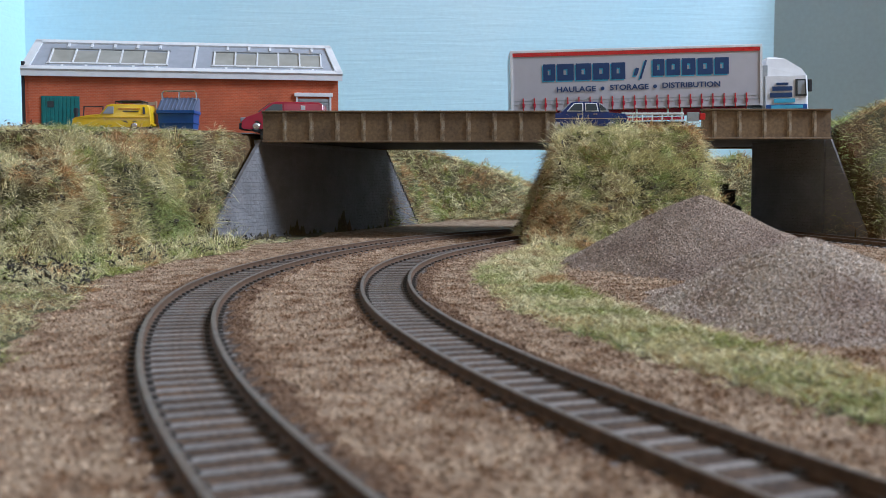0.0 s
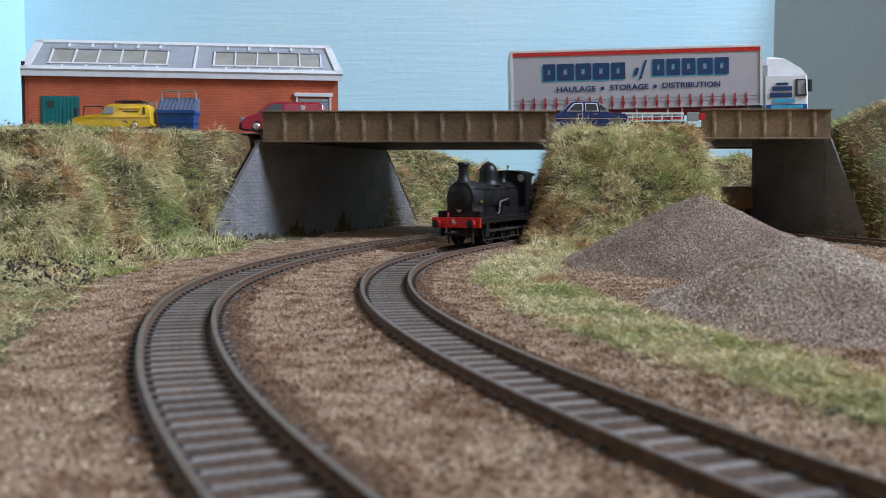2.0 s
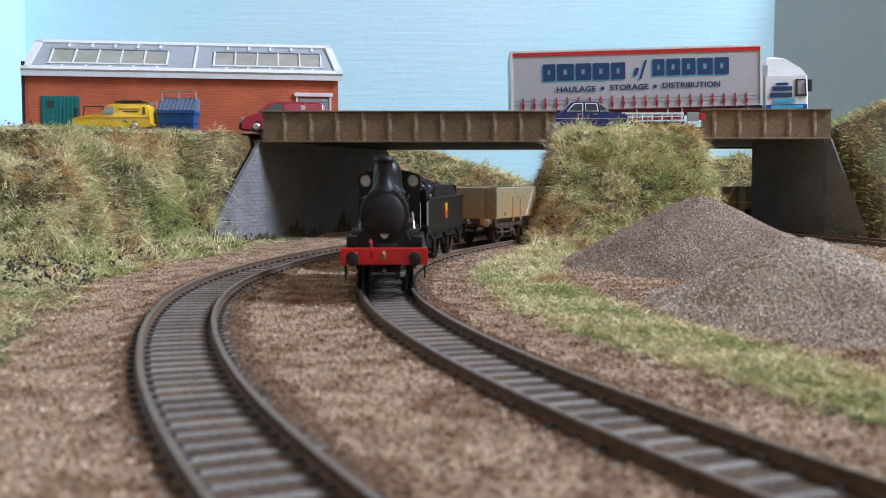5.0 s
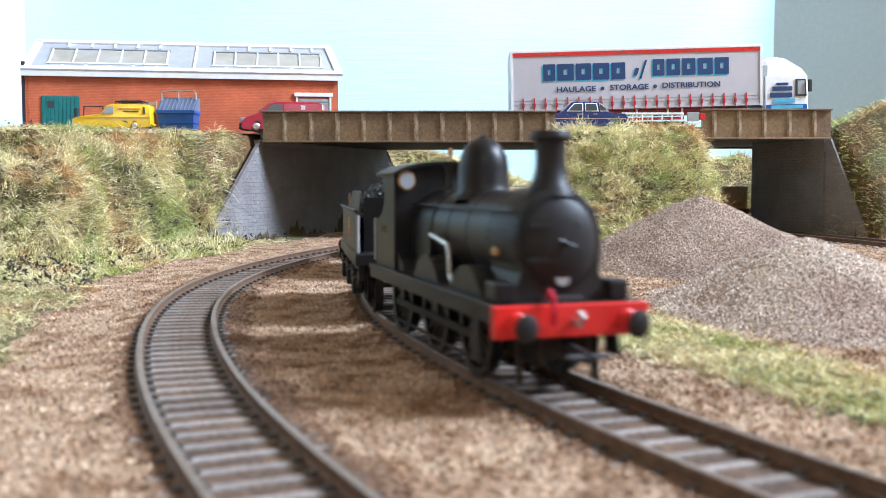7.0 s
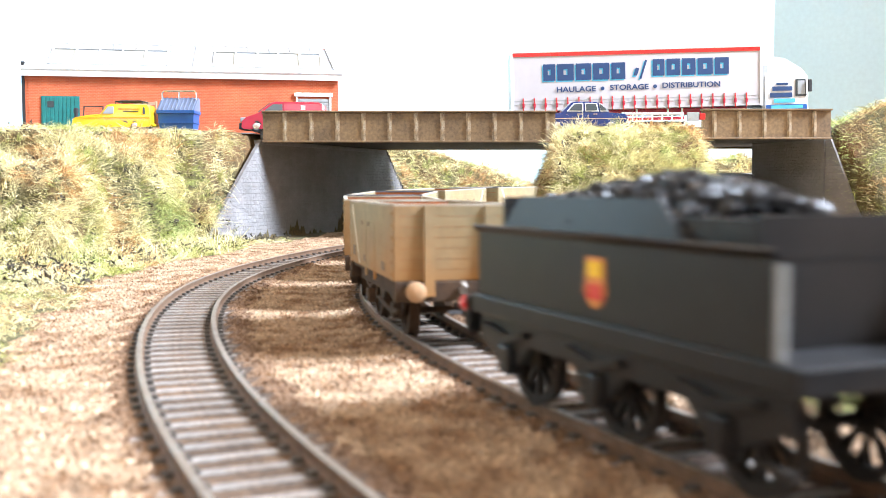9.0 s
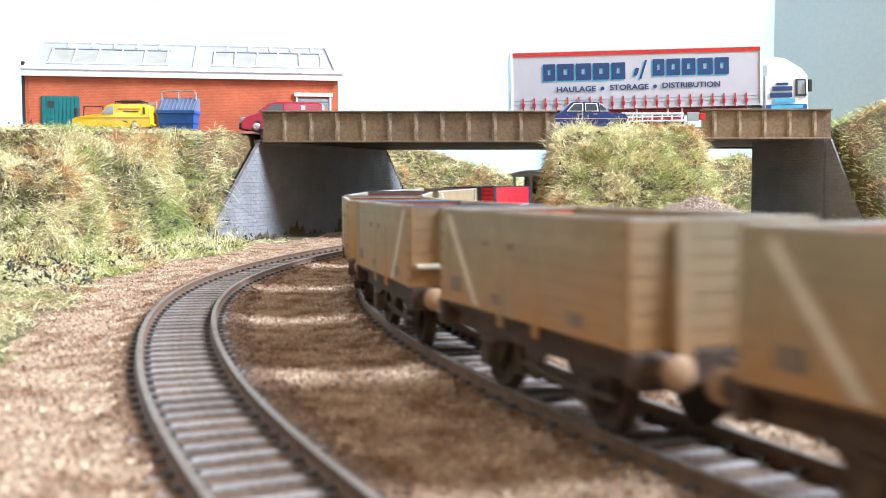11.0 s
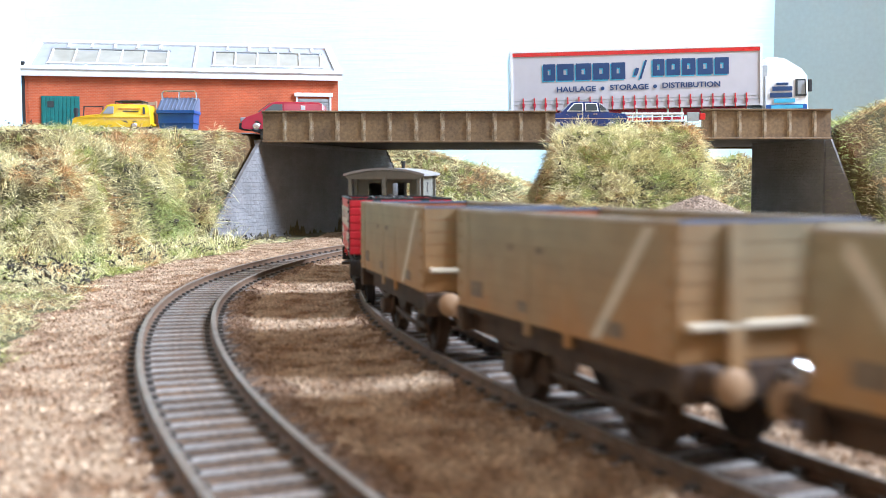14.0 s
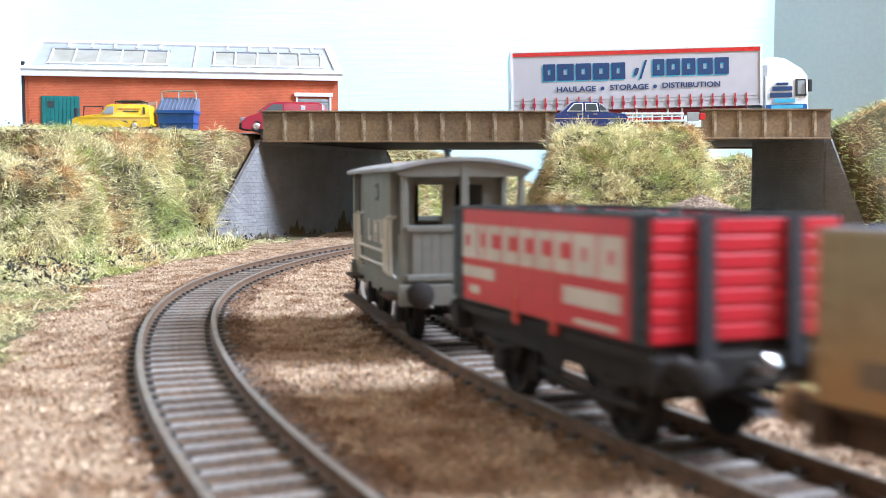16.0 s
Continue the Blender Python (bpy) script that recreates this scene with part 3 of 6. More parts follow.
panel("abutment", (-110, 693), (-21, 933), ((-0.42, -5), (1.0, -5), (0.68, 67), (-0.125, 67)), 2.6, "grey-painted brick bridge abutment with raked ends")
main_abutment = bpy.data.objects["abutment"]
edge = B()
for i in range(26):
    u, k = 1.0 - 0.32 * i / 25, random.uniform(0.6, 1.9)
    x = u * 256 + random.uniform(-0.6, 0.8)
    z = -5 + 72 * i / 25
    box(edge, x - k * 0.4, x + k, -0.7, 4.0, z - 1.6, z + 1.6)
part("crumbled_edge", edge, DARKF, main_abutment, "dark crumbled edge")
part("bearing_ledge", box(B(), -31, 172, -1.2, 6.6, 64.0, 66.6, 0.3), STONE, main_abutment)
panel("abutment", (246.5, 792), (270, 704), ((0.0, -5), (1.0, -5), (1.0, 69.3), (0.0, 69.3)), 6.0, "dark grey brick abutment beside the siding")
panel("abutment", (271, 703), (291, 671), ((0.0, -5), (1.0, -5), (0.1, 69), (0.0, 69)), 2.0, "grey brick wing wall running into the grass bank")

# ---- the brick workshop ----


def brick_mat(name, base, other, mortar, bw, bh, gap, bump):
    """Courses of bricks across local x and z; sizes in metres."""
    m = mat(name, base, 0.2, 0.8, grain=900, bump=0)
    n, l = m.node_tree.nodes, m.node_tree.links
    co, sep, com = n.new("ShaderNodeTexCoord"), n.new("ShaderNodeSeparateXYZ"), n.new("ShaderNodeCombineXYZ")
    l.new(co.outputs["Object"], sep.inputs[0])
    l.new(sep.outputs[0], com.inputs[0])
    l.new(sep.outputs[2], com.inputs[1])
    br = n.new("ShaderNodeTexBrick")
    br.inputs["Color1"].default_value, br.inputs["Color2"].default_value, br.inputs["Mortar"].default_value = rgb(base), rgb(other), rgb(mortar)
    br.inputs["Scale"].default_value, br.inputs["Brick Width"].default_value, br.inputs["Row Height"].default_value = 1.0, bw, bh
    br.inputs["Mortar Size"].default_value, br.inputs["Mortar Smooth"].default_value = gap, 0.3
    l.new(com.outputs[0], br.inputs["Vector"])
    no = n.new("ShaderNodeTexNoise")
    no.inputs["Scale"].default_value, no.inputs["Detail"].default_value = 45, 5
    l.new(co.outputs["Object"], no.inputs["Vector"])
    mr = n.new("ShaderNodeMapRange")
    mr.inputs[1].default_value, mr.inputs[2].default_value, mr.inputs[3].default_value, mr.inputs[4].default_value = 0.3, 0.7, 0.8, 1.15
    l.new(no.outputs[0], mr.inputs[0])
    sc = n.new("ShaderNodeVectorMath")
    sc.operation = "SCALE"
    l.new(br.outputs[0], sc.inputs[0])
    l.new(mr.outputs[0], sc.inputs["Scale"])
    p = n["Principled BSDF"]
    l.new(sc.outputs[0], p.inputs["Base Color"])
    b1 = n.new("ShaderNodeBump")
    b1.inputs["Strength"].default_value, b1.inputs["Distance"].default_value = bump, 0.0006
    b1.invert = True
    fine = n.new("ShaderNodeTexNoise")
    fine.inputs["Scale"].default_value, fine.inputs["Detail"].default_value = 260, 6
    l.new(co.outputs["Object"], fine.inputs["Vector"])
    ad = n.new("ShaderNodeMath")
    ad.operation = "ADD"
    l.new(br.outputs["Fac"], ad.inputs[0])
    l.new(fine.outputs[0], ad.inputs[1])
    l.new(ad.outputs[0], b1.inputs["Height"])
    l.new(b1.outputs[0], p.inputs["Normal"])
    return m


BRICKWALL = brick_mat("printed_red_brickwork", (0.58, 0.125, 0.04), (0.50, 0.095, 0.03), (0.54, 0.20, 0.10), 0.0030, 0.0011, 0.00013, 0.3)
ABUTWALL = brick_mat("grey_painted_brickwork", (0.215, 0.204, 0.20), (0.195, 0.185, 0.181), (0.178, 0.168, 0.165), 0.0062, 0.0024, 0.00008, 0.8)
for node in ABUTWALL.node_tree.nodes:
    if node.type == "TEX_NOISE" and node.inputs["Scale"].default_value == 260:
        node.inputs["Scale"].default_value, node.inputs["Distortion"].default_value = 110, 1.5
    elif node.type == "BUMP":
        node.inputs["Distance"].default_value = 0.0022
for ob in [o for o in scene.objects if o.name.startswith("abutment") and o.type == "MESH"]:
    ob.data.materials[0] = ABUTWALL


def workshop():
    w = thing("workshop", -293.5, 700, ROAD, 9.3, "red brick workshop with a white-edged grey roof and long skylights", "building")
    L, D, E, R = 220.0, 60.0, 44.4, 68.0
    roof_y = 34.0
    part("front_wall", box(B(), 1, L - 1, 0, 2.5, -2, E), BRICKWALL, w)
    gable = ((0, -2), (D, -2), (D, E), (roof_y, R - 1), (0, E))
    part("gable_wall", slab(B(), gable, "x", 0, 2.2), BRICKWALL, w)
    part("gable_wall", slab(B(), [(y if y < 50 else y, z) for y, z in gable], "x", L - 8.5, L - 6.3), BRICKWALL, w)
    part("rear_wall", box(B(), 1, L - 9, D - 2.5, D, -2, E), BRICKWALL, w)
    part("black_edge", box(B(), -2.2, -0.2, -0.4, 3.0, -2, E + 6), BLACKP, w, "black-painted corner edge")

    # the roof: its right end leans in, so the ridge is shorter than the eaves
    def on_roof(x, u, lift):
        """A point at length x and height share u of the front slope."""
        k = R - E
        n = math.hypot(roof_y + 2, k)
        y, z = -2 + u * (roof_y + 2), E - 0.8 + u * (k + 0.8)
        return (x, y - lift * k / n, z + lift * (roof_y + 2) / n)

    def sheet(name, x0, x1, u0, u1, t0, t1, m, lean=0.0, label=""):
        """A flat piece on the front slope from x0 to x1 and u0 to u1; lean shifts its top end."""
        def ex(x, u):
            return x - (7.0 * u if x > L - 9 else 0) + (3.0 * u if x < 6 else 0) + lean * u
        b = B()
        lo = [on_roof(ex(x, u), u, t0) for x, u in ((x0, u0), (x1, u0), (x1, u1), (x0, u1))]
        hi = [on_roof(ex(x, u), u, t1) for x, u in ((x0, u0), (x1, u0), (x1, u1), (x0, u1))]
        return part(name, loft(b, [lo, hi]), m, w, label)

    sheet("roof_sheet", -1.0, L + 1.5, 0.0, 1.0, 0.0, 1.0, ROOFGREY)
    b = B()
    slab(b, ((roof_y, R), (D + 2, E - 1), (D + 2, E - 2), (roof_y, R - 1.2)), "x", 2, L - 6)
    part("rear_roof_sheet", b, ROOFGREY, w)
    for x0, x1, u0, u1, nm in ((-2, L + 2, -0.02, 0.09, "eaves_board"), (-2, L + 2, 0.93, 1.03, "ridge_board"), (-2.5, 3.0, 0.02, 1.0, "barge_board"), (L - 2.5, L + 2.5, 0.02, 1.0, "barge_board")):
        sheet(nm, x0, x1, u0, u1, 0.8, 2.4, WHITEPL)
    part("fascia", box(B(), -2, L + 2, -3.2, -1.6, E - 4.2, E + 0.2), WHITEPL, w)
    sheet("roof_joint", 114.6, 116.2, 0.08, 0.94, 0.9, 1.8, WHITEPL, 0.8)
    for x0, x1 in ((15.0, 96.0), (129.0, 207.0)):
        bar = (x1 - x0) / 5
        sheet("skylight_frame", x0 - 1.2, x1 + 1.2, 0.20, 0.24, 0.9, 2.0, WHITEPL)
        fr = sheet("skylight_frame", x0 - 1.2, x1 + 1.2, 0.72, 0.75, 0.9, 2.0, SHUTTER)
        for i in range(5):
            sheet("pane", x0 + i * bar + 0.5, x0 + (i + 1) * bar - 0.5, 0.245 + 0.01 * (i % 2), 0.715 - 0.02 * ((i * 2) % 3), 0.9, 1.15 + 0.25 * (i % 3), SKYLIGHT)
        for i in range(6):
            sheet("glazing_bar", x0 + i * bar - 0.55, x0 + i * bar + 0.55, 0.20, 0.73, 0.9, 2.0, WHITEPL, random.uniform(-0.4, 0.4))
        for i in range(5):
            sheet("roof_clip", x0 + (i + 0.6) * bar - 0.8, x0 + (i + 0.6) * bar + 0.8, 0.80, 0.93, 0.9, 1.9, WHITEPL)
            sheet("roof_clip", x0 + (i + 0.6) * bar - 0.8, x0 + (i + 0.6) * bar + 0.8, 0.09, 0.17, 0.9, 1.9, WHITEPL)
    door = part("door", box(B(), 10.5, 36.5, -0.5, 0.6, -1, 26.5), TEAL, w, "teal boarded double door with a small window")
    for i in range(9):
        part("board", box(B(), 11.2 + i * 2.75, 13.6 + i * 2.75, -0.9, -0.4, 0, 25.8, 0.15), TEAL, door)
    part("door_window", box(B(), 15, 19.2, -1.2, -0.5, 18.5, 22.8), GLASS, door)
    part("lintel", box(B(), 187, 215, -1.6, 0.2, 28.5, 31.2, 0.2), WHITEPL, w)
    sh = part("roller_shutter", box(B(), 189, 213, -0.6, 0.3, -1, 27.0), SHUTTER, w, "ribbed grey roller shutter")
    for i in range(13):
        part("slat", box(B(), 190.4, 211.6, -1.0, -0.5, i * 2.05, i * 2.05 + 1.5, 0.2), SHUTTER, sh)
    for x in (188.2, 212.6):
        part("shutter_guide", box(B(), x, x + 1.3, -1.2, 0.3, -1, 28.5), WHITEPL, w)
    return w


workshop()

# ---- road vehicles ----


def wheel_set(car, xs, half, r, width=3.0, hub=CHROME):
    for x in xs:
        for s in (-1, 1):
            wh = part("wheel", lathe(B(), ((r * 0.55, -width / 2), (r * 0.93, -width / 2), (r, -width / 2 + 0.4), (r, width / 2 - 0.4), (r * 0.93, width / 2), (r * 0.55, width / 2)), (0, 0, 0), "y", 20), RUBBER, car, at=(x, s * (half - width / 2), r), smooth=True)
            part("hub_cap", lathe(B(), ((r * 0.62, 0), (r * 0.5, s * 0.5), (r * 0.1, s * 0.7)), (0, s * width / 2, 0), "y", 16), hub, wh, smooth=True)


def car_shell(outline, half, tumble, waist):
    """A car body: a side outline (x, z) lofted across, drawn in above the waist."""
    b = B()
    secs = []
    for k, inset in ((-1.0, 0.8), (-0.96, 0.15), (-0.88, 0.0), (0.88, 0.0), (0.96, 0.15), (1.0, 0.8)):
        cx = sum(p[0] for p in outline) / len(outline)
        ring = []
        for x, z in outline:
            y = k * half * (1 - tumble * max(0.0, (z - waist)) / 10)
            ring.append((x + (cx - x) * inset * 0.02, y, z - (inset * 0.5 if z > waist else 0)))
        secs.append(ring)
    return loft(b, secs)


def side_pane(pts, half, tumble, waist, proud, m, car, name="side_window"):
    for s in (-1, 1):
        b = B()
        def yy(z, add):
            return s * (half * (1 - tumble * max(0.0, z - waist) / 10) + add)
        loft(b, [[(x, yy(z, -0.3), z) for x, z in pts], [(x, yy(z, proud), z) for x, z in pts]])
        part(name, b, m, car)


def yellow_van():
    v = thing("delivery_van", -211, 642, YARD, 180, "bright yellow three-wheeled delivery van with a black roof rack", "van")
    o = ((-25, 4), (-25, 9.5), (-24.4, 14.5), (-22.5, 16.6), (0, 17.2), (3, 16.4), (7.2, 10.6), (14, 10.2), (23, 8.6), (25, 6.6), (25.2, 3.4), (24, 2.2), (-15, 2.2), (-24, 2.6))
    part("body", car_shell(o, 9.4, 0.16, 10), YELLOW, v, smooth=True)
    side_pane(((-1.5, 10.9), (-1.5, 15.4), (2.0, 15.4), (5.4, 10.9)), 9.4, 0.16, 10, 0.4, PALEGLASS, v)
    side_pane(((-21.8, 10.6), (-21.2, 14.9), (-20.0, 15.0), (-20.2, 10.6)), 9.4, 0.16, 10, 0.1, GLASS, v, "rear_quarter_window")
    b = B()
    loft(b, [[(3.0, y, 16.0) for y in (-6.4, 6.4)] + [(7.2, y, 10.9) for y in (7.2, -7.2)], [(3.5, y, 16.2) for y in (-6.4, 6.4)] + [(7.7, y, 11.1) for y in (7.2, -7.2)]])
    part("windscreen", b, GLASS, v)
    for s in (-1, 1):
        part("trim_strip", box(B(), -24, 22, s * 9.35 - 0.15, s * 9.35 + 0.25, 8.3, 8.8), YELLOW, v)
        part("sign_bar", box(B(), -18.5, -4.5, s * 8.95 - 0.1, s * 8.95 + 0.15, 13.6, 14.1), REDP, v)
        part("sign_bar", box(B(), -17.5, -7.5, s * 9.05 - 0.1, s * 9.05 + 0.15, 12.1, 12.7), BLACKP, v)
        part("headlight", lathe(B(), ((1.3, 0), (1.2, 0.4), (0.3, 0.7)), (25, s * 6, 7.0), "x", 14), CHROME, v)
    part("rear_bumper", box(B(), -26.2, -24.6, -8.6, 8.6, 3.2, 4.8, 0.4), YELLOW, v)
    wheel_set(v, (-14.5,), 9.2, 3.3, 2.4)
    part("front_wheel", lathe(B(), ((2.0, -1.2), (3.2, -1.2), (3.2, 1.2), (2.0, 1.2)), (17.5, 0, 3.2), "y", 18), RUBBER, v)
    r = B()
    for y in (-6, 6):
        rod(r, [(-19, y, 17.2), (-19, y, 18.9), (-2, y, 18.9), (-2, y, 17.4)], 0.45)
    for x in (-19, -13.3, -7.6, -2):
        rod(r, [(x, -6, 18.9), (x, 6, 18.9)], 0.45)
    part("roof_rack", r, BLACKP, v)
    part("rolled_load", box(B(), -17.5, -4, -4, 4, 18.6, 19.8, 0.5), BLACKP, v)
    return v


def red_van():
    v = thing("panel_van", -110, 693, ROAD - 0.3, 180, "dark red panel van with a sloping nose and black bumper", "van")
    o = ((-28.5, 4), (-28.5, 12), (-27.6, 19.0), (-25, 20.6), (4, 21.3), (8, 20.6), (17, 13.4), (25, 10.6), (28, 8.0), (28.5, 4.0), (27, 2.4), (-27, 2.4))
    part("body", car_shell(o, 11.4, 0.12, 11), CRIMSON, v, smooth=True)
    b = B()
    loft(b, [[(8.4, y, 20.0) for y in (-8.8, 8.8)] + [(16.6, y, 13.9) for y in (9.8, -9.8)], [(9.0, y, 20.4) for y in (-8.8, 8.8)] + [(17.2, y, 14.2) for y in (9.8, -9.8)]])
    part("windscreen", b, GLASS, v)
    side_pane(((0, 13), (0, 19.3), (6.6, 19.3), (14.6, 13)), 11.4, 0.12, 11, 0.4, GLASS, v)
    side_pane(((-27, 13), (-27, 19.4), (-1.2, 19.6), (-1.2, 13)), 11.4, 0.12, 11, 0.06, CRIMSON, v, "side_panel")
    part("front_bumper", box(B(), 24.5, 30.0, -11.2, 11.2, 2.2, 6.8, 0.8), BLACKP, v)
    for s in (-1, 1):
        part("headlight", box(B(), 24.6, 29.2, s * 9 - 1.9, s * 9 + 1.9, 7.2, 10.4, 0.6), PALEGLASS, v)
        part("sign", box(B(), -15.6, -12.6, s * 10.6 - 0.2, s * 10.6 + 0.25, 15.4, 18.4), WHITEPL, v)
    wheel_set(v, (-18, 18), 11.2, 4.2, 2.8)
    return v


def blue_car():
    v = thing("saloon_car", 94, 674, ROAD - 0.3, 180, "dark blue saloon car with bright window surrounds", "car")
    o = ((-29, 5), (-29, 9.2), (-27.5, 11.6), (-17, 12.4), (-11.5, 18.6), (-8, 19.6), (5, 19.8), (8.5, 18.9), (15, 12.4), (26, 10.8), (29, 8.8), (29.4, 4.6), (27.5, 3.2), (-27.5, 3.2))
    part("body", car_shell(o, 11.3, 0.2, 12), NAVY, v, smooth=True)
    for pts in (((-16.2, 13), (-11.4, 18.2), (-10.0, 18.4), (-10.6, 13)), ((-9.6, 13), (-8.6, 18.6), (-0.6, 18.8), (-0.6, 13)), ((0.6, 13), (0.6, 18.8), (6.8, 18.4), (11.6, 13))):
        cx, cz = sum(p[0] for p in pts) / 4, sum(p[1] for p in pts) / 4
        side_pane(pts, 11.3, 0.2, 12, 0.4, SILVERP, v, "window_surround")
        side_pane([(cx + (x - cx) * 0.84, cz + (z - cz) * 0.80) for x, z in pts], 11.3, 0.2, 12, 0.6, GLASS, v)
    for xa, za, xb, zb, nm in ((9.0, 18.4, 14.4, 12.9, "windscreen"), (-11.9, 18.2, -16.6, 12.9, "rear_window")):
        k = 0.5 if xb > 0 else -0.5
        b = B()
        loft(b, [[(xa, y, za) for y in (-7.6, 7.6)] + [(xb, y, zb) for y in (9.2, -9.2)], [(xa + k, y, za + 0.3) for y in (-7.6, 7.6)] + [(xb + k, y, zb + 0.3) for y in (9.2, -9.2)]])
        part(nm, b, PALEGLASS, v)
    for s in (-1, 1):
        part("tail_light", box(B(), -29.6, -28.6, s * 8.2 - 2, s * 8.2 + 2, 7.2, 9.2, 0.2), REDP, v)
        part("headlight", box(B(), 28.6, 29.8, s * 8.2 - 2, s * 8.2 + 2, 6.6, 9.0, 0.2), PALEGLASS, v)
        part("trim_strip", box(B(), -28, 28, s * 11.2 - 0.15, s * 11.2 + 0.25, 8.0, 8.45), CHROME, v)
        part("door_handle", box(B(), -8.6, -6.2, s * 11.1, s * 11.6, 11.0, 11.5), CHROME, v)
        part("door_handle", box(B(), 1.6, 4.0, s * 11.1, s * 11.6, 11.0, 11.5), CHROME, v)
    for x in (-29.8, 28.8):
        part("bumper", box(B(), x, x + 1.2, -11, 11, 4.6, 6.2, 0.3), CHROME, v)
    wheel_set(v, (-17.5, 18), 11.0, 4.0, 2.6)
    return v


def waste_bin():
    w = thing("wheeled_waste_bin", -172, 648, YARD, 0, "blue wheeled waste bin with a grey ribbed lid and hoop rail", "bin")
    part("body", loft(B(), [[(x, y, 1.6) for x, y in ((-10.8, -7), (10.8, -7), (10.8, 7), (-10.8, 7))], [(x, y, 13.4) for x, y in ((-11.8, -8), (11.8, -8), (11.8, 8), (-11.8, 8))]]), BLUEP, w)
    part("rim", box(B(), -12.4, 12.4, -8.6, 8.6, 11.4, 13.6, 0.4), BLUEP, w)
    part("band", box(B(), -11.6, 11.6, -7.9, 7.9, 5.4, 6.2), BLUEP, w)
    lid = part("lid", slab(B(), ((-8.4, 13.6), (8.4, 13.6), (8.4, 21.6), (4.0, 22.4)), "x", -12, 12), SLATEBLUE, w, "slate grey sloping ribbed lid")
    for i in range(9):
        x = -10.8 + i * 2.7
        part("rib", slab(B(), ((-8.8, 13.9), (-8.0, 13.7), (4.2, 22.2), (3.8, 22.9)), "x", x - 0.35, x + 0.35), SLATEBLUE, lid)
    r = B()
    rod(r, [(-11.2, 2, 20), (-11.2, 2, 25.4), (-10, 2, 26.6), (10, 2, 26.6), (11.2, 2, 25.4), (11.2, 2, 20)], 0.6, 8)
    rod(r, [(0, 2, 21), (0, 2, 26.6)], 0.5, 8)
    part("hoop_rail", r, CHROME, w)
    for x in (-9, 9):
        for y in (-5.5, 5.5):
            part("castor", lathe(B(), ((0.9, -0.6), (1.2, -0.5), (1.2, 0.5), (0.9, 0.6)), (x, y, 1.2), "y", 14), RUBBER, w)
    return w


def pallet():
    p = thing("pallet", -199.5, 668, YARD, 0, "pale wooden pallet standing on edge", "pallet")
    for i in range(6):
        part("slat", box(B(), -7.8, 7.8, -1.0, -0.3, 1 + i * 3.6, 3.2 + i * 3.6), PALLETW, p)
    for x in (-7.4, -0.6, 6.2):
        part("bearer", box(B(), x, x + 1.2, -0.2, 1.6, 0, 21.6), PALLETW, p)
    return p


def black_frame():
    f = thing("barrier_frame", -233, 662, YARD, 0, "thin black metal barrier frame", "barrier")
    part("frame", rod(rod(B(), [(-7, 0, 0), (-5.6, 0, 17.6), (7, 0, 17.6), (7, 0, 0)], 0.55), [(-6.4, 0, 10), (7, 0, 10)], 0.4), BLACKP, f)
    q = thing("bollard", -244, 662, YARD, 0, "short dark bollard beside the workshop", "bollard")
    part("post", lathe(B(), ((1.3, 0), (1.3, 13), (1.6, 13.4), (1.6, 16.2), (0.9, 16.8)), (0, 0, 0), "z", 14), BLACKP, q)


def flat_trailer():
    t = thing("flat_trailer", 140, 673, ROAD + 0.2, 0, "low flat trailer with a pale tubular side rail", "trailer")
    part("bed", box(B(), -21, 21, -9, 9, 4.2, 6.0, 0.3), UNDER, t)
    part("top_rail", box(B(), -21, 20.5, -9.6, -8.6, 10.4, 11.8, 0.3), WHITEPL, t)
    for i in range(7):
        part("upright", box(B(), -20.6 + i * 6.6, -19.8 + i * 6.6, -9.5, -8.7, 5.8, 10.6), WHITEPL, t)
    part("tail_board", box(B(), 23.0, 31, -9, -7.6, 6.0, 12.0, 0.3), SHUTTER, t)
    part("tail_light", box(B(), 31.2, 35, -9.4, -7.6, 7, 11.4, 0.4), REDP, t)
    wheel_set(t, (-3, 5), 8.6, 3.0, 2.2)


yellow_van()
red_van()
blue_car()
waste_bin()
pallet()
black_frame()
flat_trailer()


def block_word(name, widths, gap, x0, z0, h, y, parent, m, thick=0.12):
    """A trading name as plain upright blocks, one for each sign: widths, gaps and height in millimetres."""
    x = x0
    for w in widths:
        if w > 0:
            b = B()
            box(b, x, x + w * 0.38, y - thick, y, z0, z0 + h)
            box(b, x + w * 0.38, x + w, y - thick, y, z0, z0 + h * 0.34)
            if w > 6.2:
                box(b, x + w * 0.62, x + w, y - thick, y, z0 + h * 0.34, z0 + h)
                box(b, x + w * 0.38, x + w * 0.62, y - thick, y, z0 + h * 0.68, z0 + h)
            else:
                box(b, x + w * 0.34, x + w, y - thick, y, z0 + h * 0.76, z0 + h)
            part(name, b, m, parent)
            x += w + gap
        else:
            x -= w


